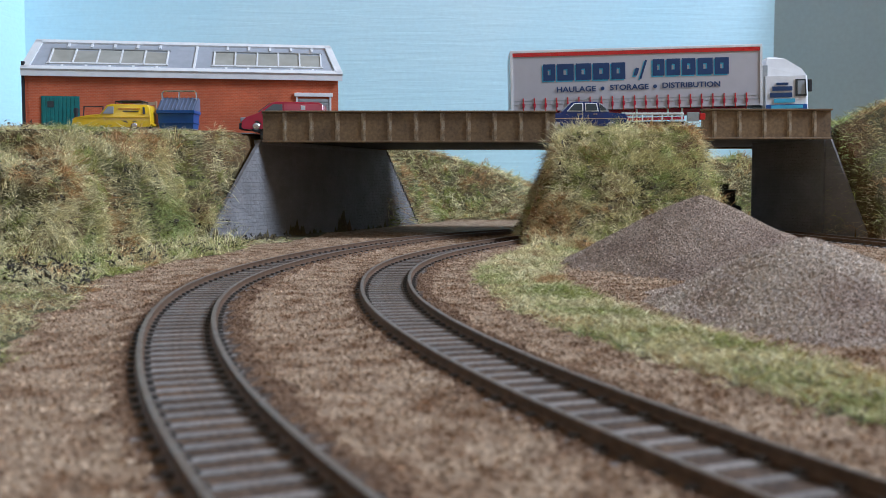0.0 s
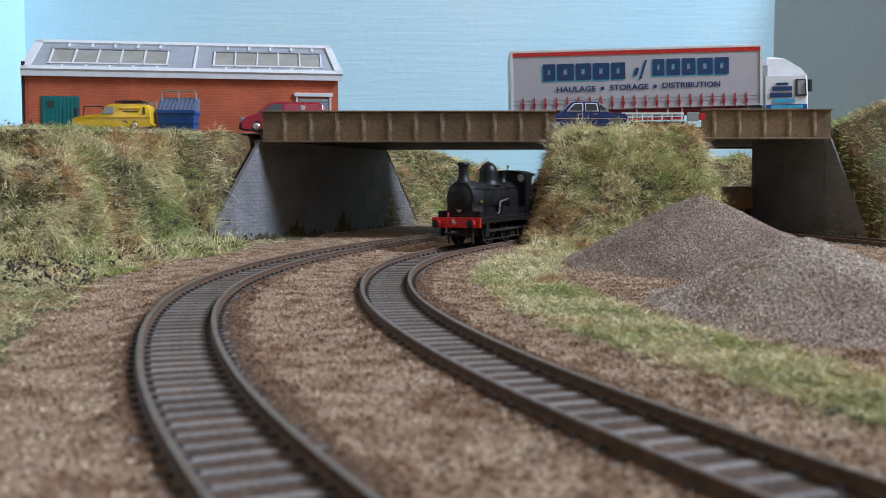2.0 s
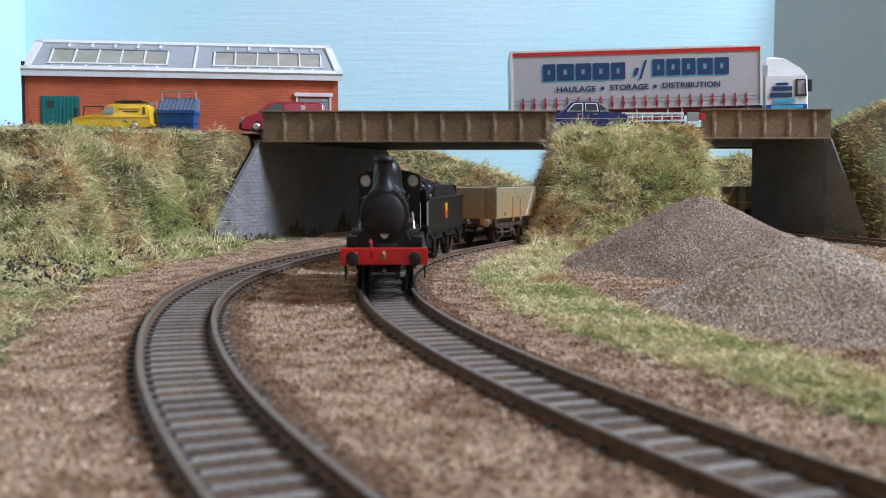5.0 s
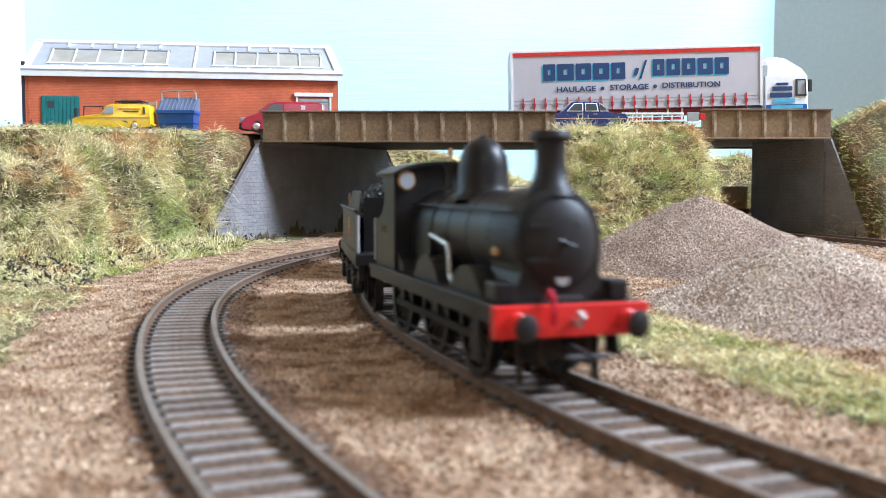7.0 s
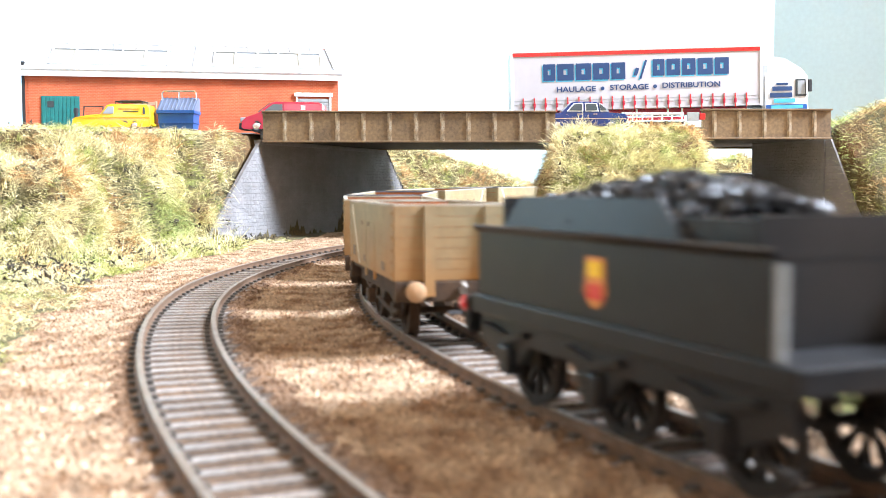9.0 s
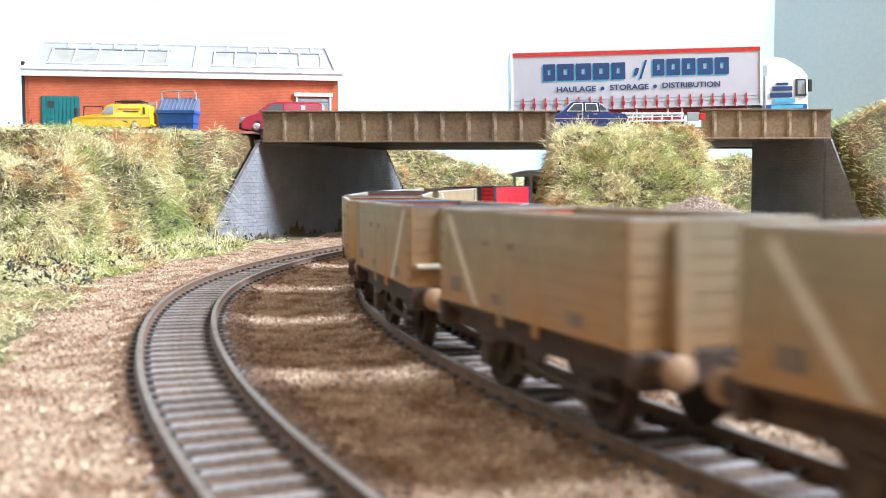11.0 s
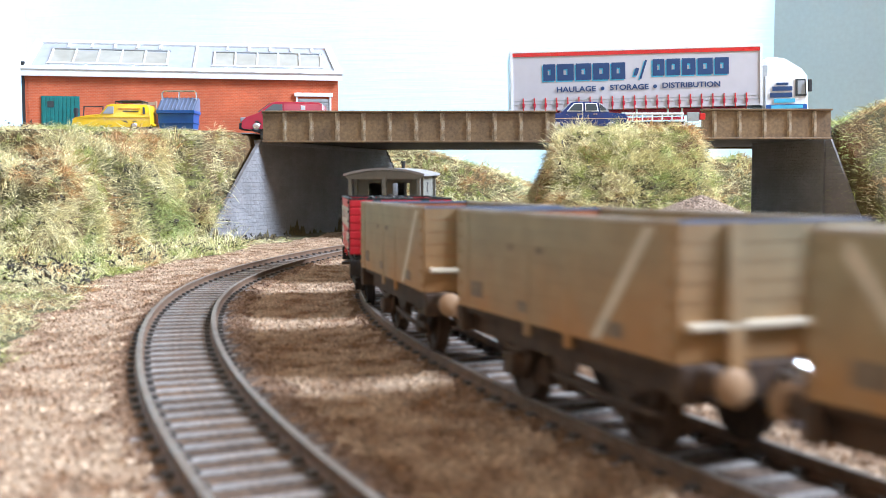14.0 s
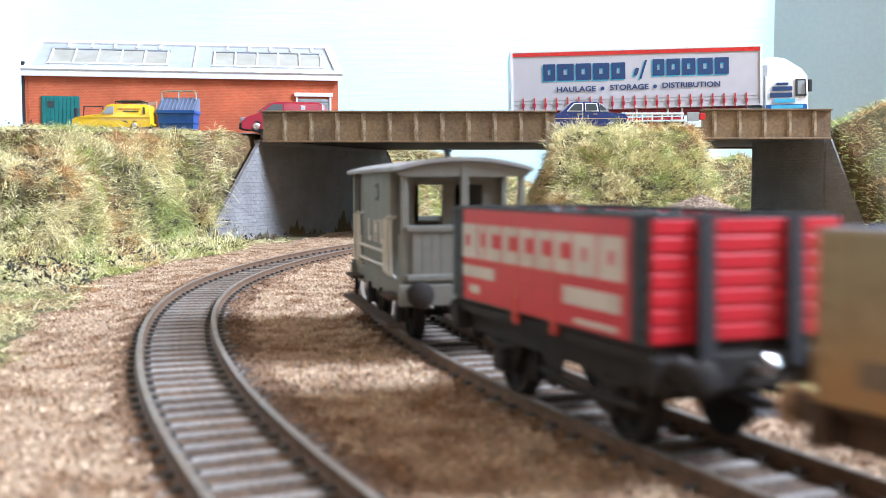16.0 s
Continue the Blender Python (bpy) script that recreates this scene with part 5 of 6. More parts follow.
def tender():
    e = thing("tender", 0, 0, 0, 0, "black six-wheeled tender heaped with coal, orange crest on its side", "tender")
    part("underframe", box(B(), -44, 45, -15.6, 15.6, 14.2, 17.4, 0.3), BLACK, e)
    part("outside_frame", slab(B(), [(-42, 14.4), (43, 14.4), (43, 10), (34, 7.0), (26, 7.0), (22, 10.5), (8, 10.5), (4, 7.0), (-4, 7.0), (-8, 10.5), (-22, 10.5), (-26, 7.0), (-34, 7.0), (-42, 10)], "y", -14.6, -13.2), BLACK, e)
    part("outside_frame", slab(B(), [(-42, 14.4), (43, 14.4), (43, 10), (34, 7.0), (26, 7.0), (22, 10.5), (8, 10.5), (4, 7.0), (-4, 7.0), (-8, 10.5), (-22, 10.5), (-26, 7.0), (-34, 7.0), (-42, 10)], "y", 13.2, 14.6), BLACK, e)
    tank = part("tank_side", box(B(), -42.5, 40, -14.8, -14.0, 17.2, 28.6, 0.2), BLACK, e)
    part("tank_side", box(B(), -42.5, 40, 14.0, 14.8, 17.2, 28.6, 0.2), BLACK, e)
    part("tank_end", box(B(), -42.8, -42.0, -14.6, 14.6, 17.2, 28.6), BLACK, e)
    part("tank_top", box(B(), -42.3, 34, -14, 14, 27.4, 28.2), UNDER, e)
    part("bulkhead", box(B(), 33, 34, -12.5, 12.5, 17.2, 33.0), BLACK, e)
    for s in (-1, 1):
        part("flare", loft(B(), [[(-42.8, s * 14.2, 28.4), (40.0, s * 14.2, 28.4), (40.0, s * 14.9, 28.4), (-42.8, s * 14.9, 28.4)], [(-43, s * 15.1, 29.7), (40.2, s * 15.1, 29.7), (40.2, s * 15.8, 29.5), (-43, s * 15.8, 29.5)]]), BLACK, e)
        part("coal_plate", loft(B(), [[(-37, s * 12.4, 28.2), (21, s * 12.4, 28.2), (21, s * 13.2, 28.2), (-37, s * 13.2, 28.2)], [(-31, s * 11.4, 34.6), (12, s * 11.4, 34.6), (12, s * 12.0, 34.6), (-31, s * 12.0, 34.6)]]), BLACK, e)
        part("grab_rail", rod(B(), [(40.6, s * 14.6, 17.6), (40.6, s * 14.6, 28.0)], 0.5), SHUTTER, e)
        cr = part("crest", slab(B(), [(-3.0, 21.4), (-2.0, 20.0), (0, 19.0), (2.0, 20.0), (3.0, 21.4), (2.6, 23.4), (2.4, 26.4), (-2.4, 26.4), (-2.6, 23.4)], "y", s * 14.7, s * 14.95), ORANGE, e, "orange and red crest shape")
        part("crest_band", box(B(), -2.2, 2.2, s * 14.95 - 0.12, s * 14.95 + 0.12, 20.4, 22.6), REDP, cr)
        part("crest_bar", box(B(), -2.0, 2.0, s * 14.95 - 0.12, s * 14.95 + 0.12, 23.6, 25.8), YELLOW, cr)
        for x in (30, 0, -30):
            part("axle_box", box(B(), x - 2.2, x + 2.2, s * 14.2 - 1.6, s * 14.2 + 1.6, 5.2, 10.0, 0.5), BLACK, e)
            part("leaf_spring", slab(B(), [(x - 8, 12.2), (x, 10.2), (x + 8, 12.2), (x + 8, 13.0), (x, 11.8), (x - 8, 13.0)], "y", s * 14.6, s * 15.8), BLACK, e)
        part("footstep", box(B(), 38, 43, s * 14.8 - 0.4, s * 14.8 + 0.8, 5.4, 6.2), UNDER, e)
    part("rear_plate", box(B(), -37.4, -36.6, -12.4, 12.4, 28.2, 34.4), BLACK, e)
    b = part("buffer_beam", box(B(), -45.6, -44.0, -16.0, 16.0, 10.6, 17.0, 0.2), BLACK, e)
    for s in (-1, 1):
        buffer(b, -45.4, s * 11.6, 13.6, -1.0, BLACK, SMOKEBOX)
    part("tail_lamp", lathe(B(), ((1.5, -47.4), (1.5, -45.6)), (0, -15.0, 15.4), "x", 12), BEAMRED, b, "red tail lamp")
    part("filler_cap", lathe(B(), ((3.0, 28.2), (3.0, 30.6), (2.0, 31.2)), (-39.5, 0, 0), "z", 18), BLACK, e, smooth=True)
    # the coal: one heap of lumps
    rng = random.Random(5)
    cb = B()
    for i in range(620):
        x, y = rng.uniform(-35, 33), rng.uniform(-11.8, 11.8)
        h = 28.6 + (1 - (y / 13) ** 2) * (8.8 - 3.6 * abs(x + 2) / 34) - (3.6 if x > 22 else 0) + rng.uniform(-0.6, 0.6)
        r = rng.uniform(0.9, 1.9)
        m = Matrix.Translation((x, y, h)) @ Euler((rng.uniform(0, 6), rng.uniform(0, 6), rng.uniform(0, 6))).to_matrix().to_4x4() @ Matrix.Diagonal((r, r * rng.uniform(0.6, 1), r * rng.uniform(0.6, 1), 1))
        bmesh.ops.create_icosphere(cb, subdivisions=1, radius=1.0, matrix=m)
    tagged(part("coal", cb, COAL, e, "heap of shiny black coal"), kind="stuff")
    part("coal_bed", box(B(), -36, 32, -11.4, 11.4, 28, 32.4), COAL, e)
    for x in (27, 0, -27):
        wheel_pair(e, x, 7.4, 10, UNDER)
    # a short tank for its wheels
    for ob in [o for o in e.children_recursive if not o.name.startswith(("wheelset", "wheel.")) and o.name != "wheel"]:
        ob.data.transform(Matrix.Diagonal((0.9, 1, 1, 1)))
    TRAIN.append((e, 153.0, 52.0))


def wagon(name, label, side_m, plank_m, iron, wheel_m, half=36.5, planks=7, red=False, lead=False):
    e = thing(name, 0, 0, 0, 0, label, "wagon", "" if red else "grey mineral wagons")
    z0, z1, w = (16.0 if red else 14.6), (32.3 if red else 31.8), 15.2
    fr = part("underframe", box(box(B(), -half, half, 10.6, 12.4, 9.6, 14.4, 0.2), -half, half, -12.4, -10.6, 9.6, 14.4, 0.2), iron, e)
    part("floor", box(B(), -half, half, -w + 0.9, w - 0.9, 13.4, 15.0), iron, e)
    ph = (z1 - z0) / planks
    for s in (-1, 1):
        side = part("side", box(B(), -half + 0.2, half - 0.2, s * (w - 0.9) - 0.35, s * (w - 0.9) + 0.35, z0, z1 - 0.2), side_m if not red else plank_m, e)
        for i in range(planks):
            b = box(B(), -half, half, s * (w - 0.45) - 0.45, s * (w - 0.45) + 0.45, z0 + i * ph + 0.018, z0 + (i + 1) * ph - 0.018)
            part("plank", b, side_m, side)
        for x in (-half + 2.2, half - 2.2):
            cp = part("corner_plate", box(B(), x - 2.2, x + 2.2, s * w - 0.15, s * w + 0.3, z0, z1), BLACKP if red else side_m, side)
            for i in range(6):
                part("bolt", box(B(), x + 0.9 * math.copysign(1, x) - 0.3, x + 0.9 * math.copysign(1, x) + 0.3, s * (w + 0.3) - 0.3, s * (w + 0.3) + 0.3, z0 + 1.2 + i * 2.8, z0 + 1.8 + i * 2.8), BLACKP if red else side_m, cp)
        for x in (-6.5, 6.5):
            part("hinge_strap", box(B(), x - 0.8, x + 0.8, s * w - 0.1, s * w + 0.35, z0 - 2.0, z1 - 5.4), REDP if red else side_m, side)
        if not red:
            xa = half - 5 if lead else -half + 3
            k = 1 if xa < 0 else -1
            b = slab(B(), [(xa, z1 - 0.6), (xa + k * 2.0, z1 - 0.6), (xa + k * 15.0, z0 + 0.6), (xa + k * 13.0, z0 + 0.6)], "y", s * (w + 0.02), s * (w + 0.14))
            part("diagonal_stripe", b, STRIPE, side, "faded white diagonal stripe")
            for x, z, ww, hh in ((-28, z0 + 2.2, 4.6, 3.4), (-9.5, z0 + 1.6, 3.4, 2.2), (17, z0 + 1.4, 4.4, 2.6), (-13.5, z1 - 6, 2.2, 1.4), (-3.5, z1 - 6, 2.2, 1.4)):
                part("marking_bar", box(B(), x, x + ww, s * (w + 0.06) - 0.06, s * (w + 0.06) + 0.06, z, z + hh * 0.8), MARK, side)
        else:
            wd = (8.2, 2.2, 5.6, 5.6, 4.8, 5.0, 5.0, 6.4, 6.4)
            block_word("name_block", wd, 0.8, -29.6, z0 + 7.6, 6.0, -(w + 0.02), side, LETTERW) if s < 0 else None
            for x, z, ww, hh in ((-29.0, z0 + 4.2, 14.6, 2.0), (-24.6, z0 + 1.4, 4.0, 1.4), (9.6, z0 + 3.2, 15.6, 2.6), (13, z0 + 0.6, 11.5, 0.8)):
                part("marking_bar", box(B(), x, x + ww, s * (w + 0.06) - 0.06, s * (w + 0.06) + 0.06, z, z + hh), LETTERW, side)
        part("top_rail", box(B(), -half, half, s * (w - 0.5) - 0.6, s * (w - 0.5) + 0.6, z1 - 0.1, z1 + 0.4), BLACKP if red else WAGONTOP, side)
        for x in (-18, 18):
            part("axle_guard", slab(B(), [(x - 6.5, 10), (x + 6.5, 10), (x + 2.4, 3.8), (x - 2.4, 3.8)], "y", s * 10.4, s * 11.0), iron, fr)
            part("axle_box", box(B(), x - 1.9, x + 1.9, s * 11.6 - 1.4, s * 11.6 + 1.4, 4.2, 8.0, 0.4), iron, fr)
            part("leaf_spring", slab(B(), [(x - 6.4, 9.4), (x, 7.8), (x + 6.4, 9.4), (x + 6.4, 10.1), (x, 9.2), (x - 6.4, 10.1)], "y", s * 11.0, s * 12.2), iron, fr)
        part("brake_lever", rod(B(), [(-2, s * 12.6, 7.2), (14, s * 13.0, 6.2), (27, s * 13.0, 6.8)], 0.55), iron, fr)
        part("v_hanger", slab(B(), [(-4, 10), (4, 10), (0.8, 4.6), (-0.8, 4.6)], "y", s * 11.2, s * 11.9), iron, fr)
        part("brake_shoe", box(box(B(), -11.8, -9.8, s * 8.4 - 1.2, s * 8.4 + 1.2, 3.4, 9), 9.8, 11.8, s * 8.4 - 1.2, s * 8.4 + 1.2, 3.4, 9), iron, fr)
    for d in (-1, 1):
        x = d * (half - 0.5)
        end = part("end", box(B(), x - 0.4, x + 0.4, -w + 1.2, w - 1.2, z0, z1 - 0.2), plank_m, e)
        for i in range(planks):
            b = box(B(), d * (half - 0.25) - 0.4, d * (half - 0.25) + 0.45, -w + 0.05, w - 0.05, z0 + i * ph + 0.06, z0 + (i + 1) * ph - 0.06, 0.3 if red else 0.0)
            part("plank", b, side_m, end)
        for y in (-7.2, 7.2):
            part("end_stanchion", loft(B(), [[(d * half, y - 1.2, z0 - 3.5), (d * half, y + 1.2, z0 - 3.5), (d * (half + 1.7), y + 1.2, z0 - 3.5), (d * (half + 1.7), y - 1.2, z0 - 3.5)], [(d * half, y - 1.2, z1), (d * half, y + 1.2, z1), (d * (half + 0.9), y + 1.2, z1), (d * (half + 0.9), y - 1.2, z1)]]), BLACKP if red else side_m, end)
        if lead and d > 0:
            part("end_rail", box(B(), half + 0.1, half + 1.4, -w + 1, w - 1, z0 + 4.0, z0 + 5.0, 0.2), STRIPE, end)
        part("top_rail", box(B(), d * (half - 0.4) - 0.6, d * (half - 0.4) + 0.6, -w, w, z1 - 0.1, z1 + 0.4), BLACKP if red else (SLATEBLUE if lead else WAGONTOP), end)
        hs = part("headstock", box(B(), d * half - 1.2, d * half + 1.2, -15.2, 15.2, 9.8, 14.4, 0.2), iron, e)
        for y in (-11.4, 11.4):
            buffer(hs, d * half + d * 1.0, y, 12.6, d * 0.95, iron, UNDER if red else BUFFERTAN, 2.35)
        hook(hs, d * (half + 1), d, 12.4)
    if red:
        rng = random.Random(9)
        cb = B()
        for i in range(420):
            x, y = rng.uniform(-half + 1.5, half - 1.5), rng.uniform(-w + 2, w - 2)
            r = rng.uniform(0.9, 1.8)
            h = 29.6 + 1.6 * (1 - (y / 14) ** 2) + rng.uniform(-0.5, 0.5)
            m = Matrix.Translation((x, y, h)) @ Euler((rng.uniform(0, 6), rng.uniform(0, 6), rng.uniform(0, 6))).to_matrix().to_4x4() @ Matrix.Diagonal((r, r * 0.8, r * 0.7, 1))
            bmesh.ops.create_icosphere(cb, subdivisions=1, radius=1.0, matrix=m)
        tagged(part("coal", cb, COAL, e, "load of black coal"), kind="stuff")
        part("coal_bed", box(B(), -half + 1, half - 1, -w + 1.6, w - 1.6, 15, 29.8), COAL, e)
    for x in (-18, 18):
        wheel_pair(e, x, 6.0, 0, wheel_m)
    return e


def brake_van():
    e = thing("brake_van", 0, 0, 0, 0, "light grey goods brake van with open end verandas and cream handrails", "brake van")
    half, w, z0, z1 = 35.0, 14.2, 14.6, 39.6
    fr = part("underframe", box(box(B(), -half, half, 10.4, 13.6, 9.4, 14.0, 0.2), -half, half, -13.6, -10.4, 9.4, 14.0, 0.2), VANGREY, e)
    part("floor", box(B(), -half, half, -w + 0.3, w - 0.3, 13.2, 14.6), VANGREY, e)
    cabin = 20.0
    for s in (-1, 1):
        side = part("side", box(B(), -cabin, cabin, s * (w - 0.8) - 0.3, s * (w - 0.8) + 0.3, z0, z1 + 0.4), VANGREY, e)
        for i in range(20):
            x = -cabin + i * 2.0
            part("plank", box(B(), x + 0.05, x + 1.95, s * (w - 0.3) - 0.3, s * (w - 0.3) + 0.3, z0, z1), VANGREY, side)
        for x in (-half + 0.8, -cabin - 0.4, cabin + 0.4, half - 0.8):
            part("corner_post", box(B(), x - 0.9, x + 0.9, s * (w - 0.5) - 0.7, s * (w - 0.5) + 0.7, z0, z1 + 0.4, 0.15), VANGREY, e)
        for d in (-1, 1):
            part("veranda_side", box(B(), min(d * (cabin + 8), d * half), max(d * (cabin + 8), d * half), s * (w - 0.6) - 0.4, s * (w - 0.6) + 0.4, z0, z0 + 10.5), VANGREY, e)
        # mark and letters as plain shapes
        mark = part("marking_frame", box(B(), 0.4, 5.2, s * (w + 0.08) - 0.1, s * (w + 0.08) + 0.06, 32.6, 36.8), BLACKP, side)
        part("marking_field", box(B(), 1.3, 4.3, s * (w + 0.16) - 0.1, s * (w + 0.16) + 0.06, 33.5, 35.9), VANGREY, mark)
        for x in (-10.0, -1.4, 7.2):
            b = B()
            box(b, x, x + 1.2, s * (w + 0.1) - 0.1, s * (w + 0.1) + 0.1, 22.0, 27.6)
            if x != -1.4:
                box(b, x + 1.2, x + 4.0, s * (w + 0.1) - 0.1, s * (w + 0.1) + 0.1, 22.0, 23.2)
            else:
                box(b, x + 3.4, x + 4.6, s * (w + 0.1) - 0.1, s * (w + 0.1) + 0.1, 22.0, 27.6)
                box(b, x + 1.2, x + 3.4, s * (w + 0.1) - 0.1, s * (w + 0.1) + 0.1, 24.6, 26.6)
            part("letter_block", b, LETTERW, side)
        for za, zb in ((20.6, 19.0), (17.2, 15.6)):
            part("handrail", rod(B(), [(-cabin + 2, s * (w + 1.0), za + 2.2), (-cabin + 3, s * (w + 1.1), za), (cabin - 3, s * (w + 1.1), za), (cabin - 2, s * (w + 1.0), za + 2.2)], 0.42), HANDRAIL, e)
        for x in (-cabin - 1.5, -cabin - 6.5, cabin + 1.5, cabin + 6.5, -cabin + 1.6, cabin - 1.6):
            part("handrail", rod(B(), [(x, s * w, 15.0), (x, s * (w + 1.2), 16.0), (x, s * (w + 1.2), 28.4), (x, s * w, 29.2)], 0.42), HANDRAIL, e)
        part("footboard", box(B(), -half + 1, half - 1, s * 15.4 - 2.2, s * 15.4 + 1.6, 4.2, 5.2, 0.2), RUSTY, e, "brown lower footboard")
        part("upper_footboard", box(B(), -half + 1, -half + 14, s * 15.2 - 1.8, s * 15.2 + 1.4, 10.6, 11.4), RUSTY, e)
        part("upper_footboard", box(B(), half - 14, half - 1, s * 15.2 - 1.8, s * 15.2 + 1.4, 10.6, 11.4), RUSTY, e)
        for x in (-30, -8, 8, 30):
            part("board_bracket", box(B(), x - 0.4, x + 0.4, s * 14.4 - 0.4, s * 14.4 + 0.4, 4.6, 11), UNDER, e)
        for x in (-20, 20):
            part("axle_guard", slab(B(), [(x - 6.5, 10), (x + 6.5, 10), (x + 2.4, 3.8), (x - 2.4, 3.8)], "y", s * 10.4, s * 11.0), UNDER, fr)
            part("axle_box", box(B(), x - 1.9, x + 1.9, s * 11.6 - 1.4, s * 11.6 + 1.4, 4.2, 8.0, 0.4), UNDER, fr)
    for d in (-1, 1):
        x = d * cabin
        wall = B()
        for y0, y1, za, zb in ((-w + 1, -8.5, z0, z1), (-8.5, 8.5, z0, 26), (-8.5, 8.5, 36.6, z1), (8.5, w - 1, z0, z1), (-1.5, 1.5, 26, 36.6)):
            box(wall, x - 0.4, x + 0.4, y0, y1, za, zb)
        part("cabin_end", wall, VANGREY, e)
        part("veranda_screen", box(B(), d * half - 0.4, d * half + 0.4, -w + 1.6, w - 1.6, z0, 26.2), VANGREY, e)
        for i in range(13):
            y = -w + 2.2 + i * 2.15
            part("screen_plank", box(B(), d * (half + 0.3) - 0.3, d * (half + 0.3) + 0.3, y, y + 2.0, z0, 26.0), VANGREY, e)
        part("screen_rail", box(B(), d * half - 0.9, d * half + 0.9, -w + 0.6, w - 0.6, 26.0, 27.4, 0.2), VANGREY, e)
        part("screen_rail", box(B(), d * half - 0.2, d * half + 1.2, -w + 0.6, w - 0.6, z0 + 0.4, z0 + 1.8, 0.2), VANGREY, e)
        part("end_post", box(B(), d * half - 0.7, d * half + 0.7, -0.8, 0.8, 26, z1 + 3), VANGREY, e)
        arc = [(15.6 * math.sin(radians(a)) / math.sin(radians(34)), z1 + 13.4 * (math.cos(radians(a)) - math.cos(radians(34)))) for a in range(-34, 35, 4)]
        part("end_arch", slab(B(), arc + [(14.6, z1 - 1.2), (-14.6, z1 - 1.2)], "x", d * half - 0.5, d * half + 0.5), VANGREY, e)
        hs = part("headstock", box(B(), d * half - 1.2, d * half + 1.2, -15.2, 15.2, 9.4, 14.2, 0.2), VANGREY, e)
        for y in (-11.4, 11.4):
            buffer(hs, d * (half + 0.8), y, 12.4, d * 0.95, UNDER, UNDER, 3.0)
        hook(hs, d * (half + 1), d, 12.2)
    arc = [(16.2 * math.sin(radians(a)) / math.sin(radians(34)), z1 + 14.0 * (math.cos(radians(a)) - math.cos(radians(34)))) for a in range(-34, 35, 4)]
    part("roof", slab(B(), [(y, z + 0.9) for y, z in arc] + [(y, z) for y, z in arc[::-1]], "x", -half - 1.2, half + 1.2), VANROOF, e, smooth=True)
    part("stove_pipe", lathe(B(), ((0.8, 41), (0.8, 45.0), (1.2, 45.2), (1.2, 45.8)), (4, 4, 0), "z", 10), BLACKP, e)
    for x in (-20, 20):
        wheel_pair(e, x, 6.0, 0, UNDER)
    return e


locomotive()
tender()
FIRST, PITCH = 276.0, 86.0
for i in range(6):
    e = wagon("mineral_wagon", "weathered grey planked mineral wagon with orange-brown inside and rusty frame", WAGONG, WAGONIN, RUSTY, RUSTY, half=33.4, lead=i in (2, 4, 5))
    TRAIN.append((e, FIRST + PITCH * i, 36.0))
e = wagon("private_owner_wagon", "bright red seven-plank coal wagon with black corner straps and cream lettering", WAGONR, WAGONR, UNDER, UNDER, half=32.0, red=True)
TRAIN.append((e, FIRST + PITCH * 6 + 5.0, 36.0))
TRAIN.append((brake_van(), FIRST + PITCH * 7 + 22.5, 40.0))

# ---- grasses, scrub and loose stones on the ground ----
def ground_samples(count, wanted, region, weight=None, seed=1):
    """Points spread evenly over the ground's surface where its cover is the wanted material."""
    rng = np.random.default_rng(seed)
    me = bpy.data.objects["ground"].data
    co = np.empty(len(me.vertices) * 3)
    me.vertices.foreach_get("co", co)
    co = co.reshape(-1, 3) / MM
    vi = np.empty(len(me.polygons) * 4, dtype=int)
    me.loops.foreach_get("vertex_index", vi)
    q = co[vi.reshape(-1, 4)]
    mi = np.empty(len(me.polygons), dtype=int)
    me.polygons.foreach_get("material_index", mi)
    nrm = np.cross(q[:, 2] - q[:, 0], q[:, 3] - q[:, 1])
    area = np.linalg.norm(nrm, axis=1) / 2
    nrm /= (2 * area + 1e-9)[:, None]
    mid = q.mean(axis=1)
    w = area * (mi == wanted) * region(mid[:, 0], mid[:, 1], mid[:, 2])
    idx = rng.choice(len(w), size=count, p=w / w.sum())
    u, v = rng.random((2, count, 1))
    a, b, c, d = (q[idx, k] for k in range(4))
    return a * (1 - u) * (1 - v) + b * u * (1 - v) + c * u * v + d * (1 - u) * v, nrm[idx], rng


def raw_mesh(name, verts, faces, mi, mats, label, category):
    me = bpy.data.meshes.new(name)
    me.from_pydata((verts * MM).tolist(), [], faces)
    for m in mats:
        me.materials.append(m)
    me.polygons.foreach_set("material_index", mi)
    return tagged(new(name, me), label, category, kind="stuff")


def patch_noise(p, size, seed):
    return np.array([noise.noise(Vector((x / size, y / size, z / size + seed))) for x, y, z in p])


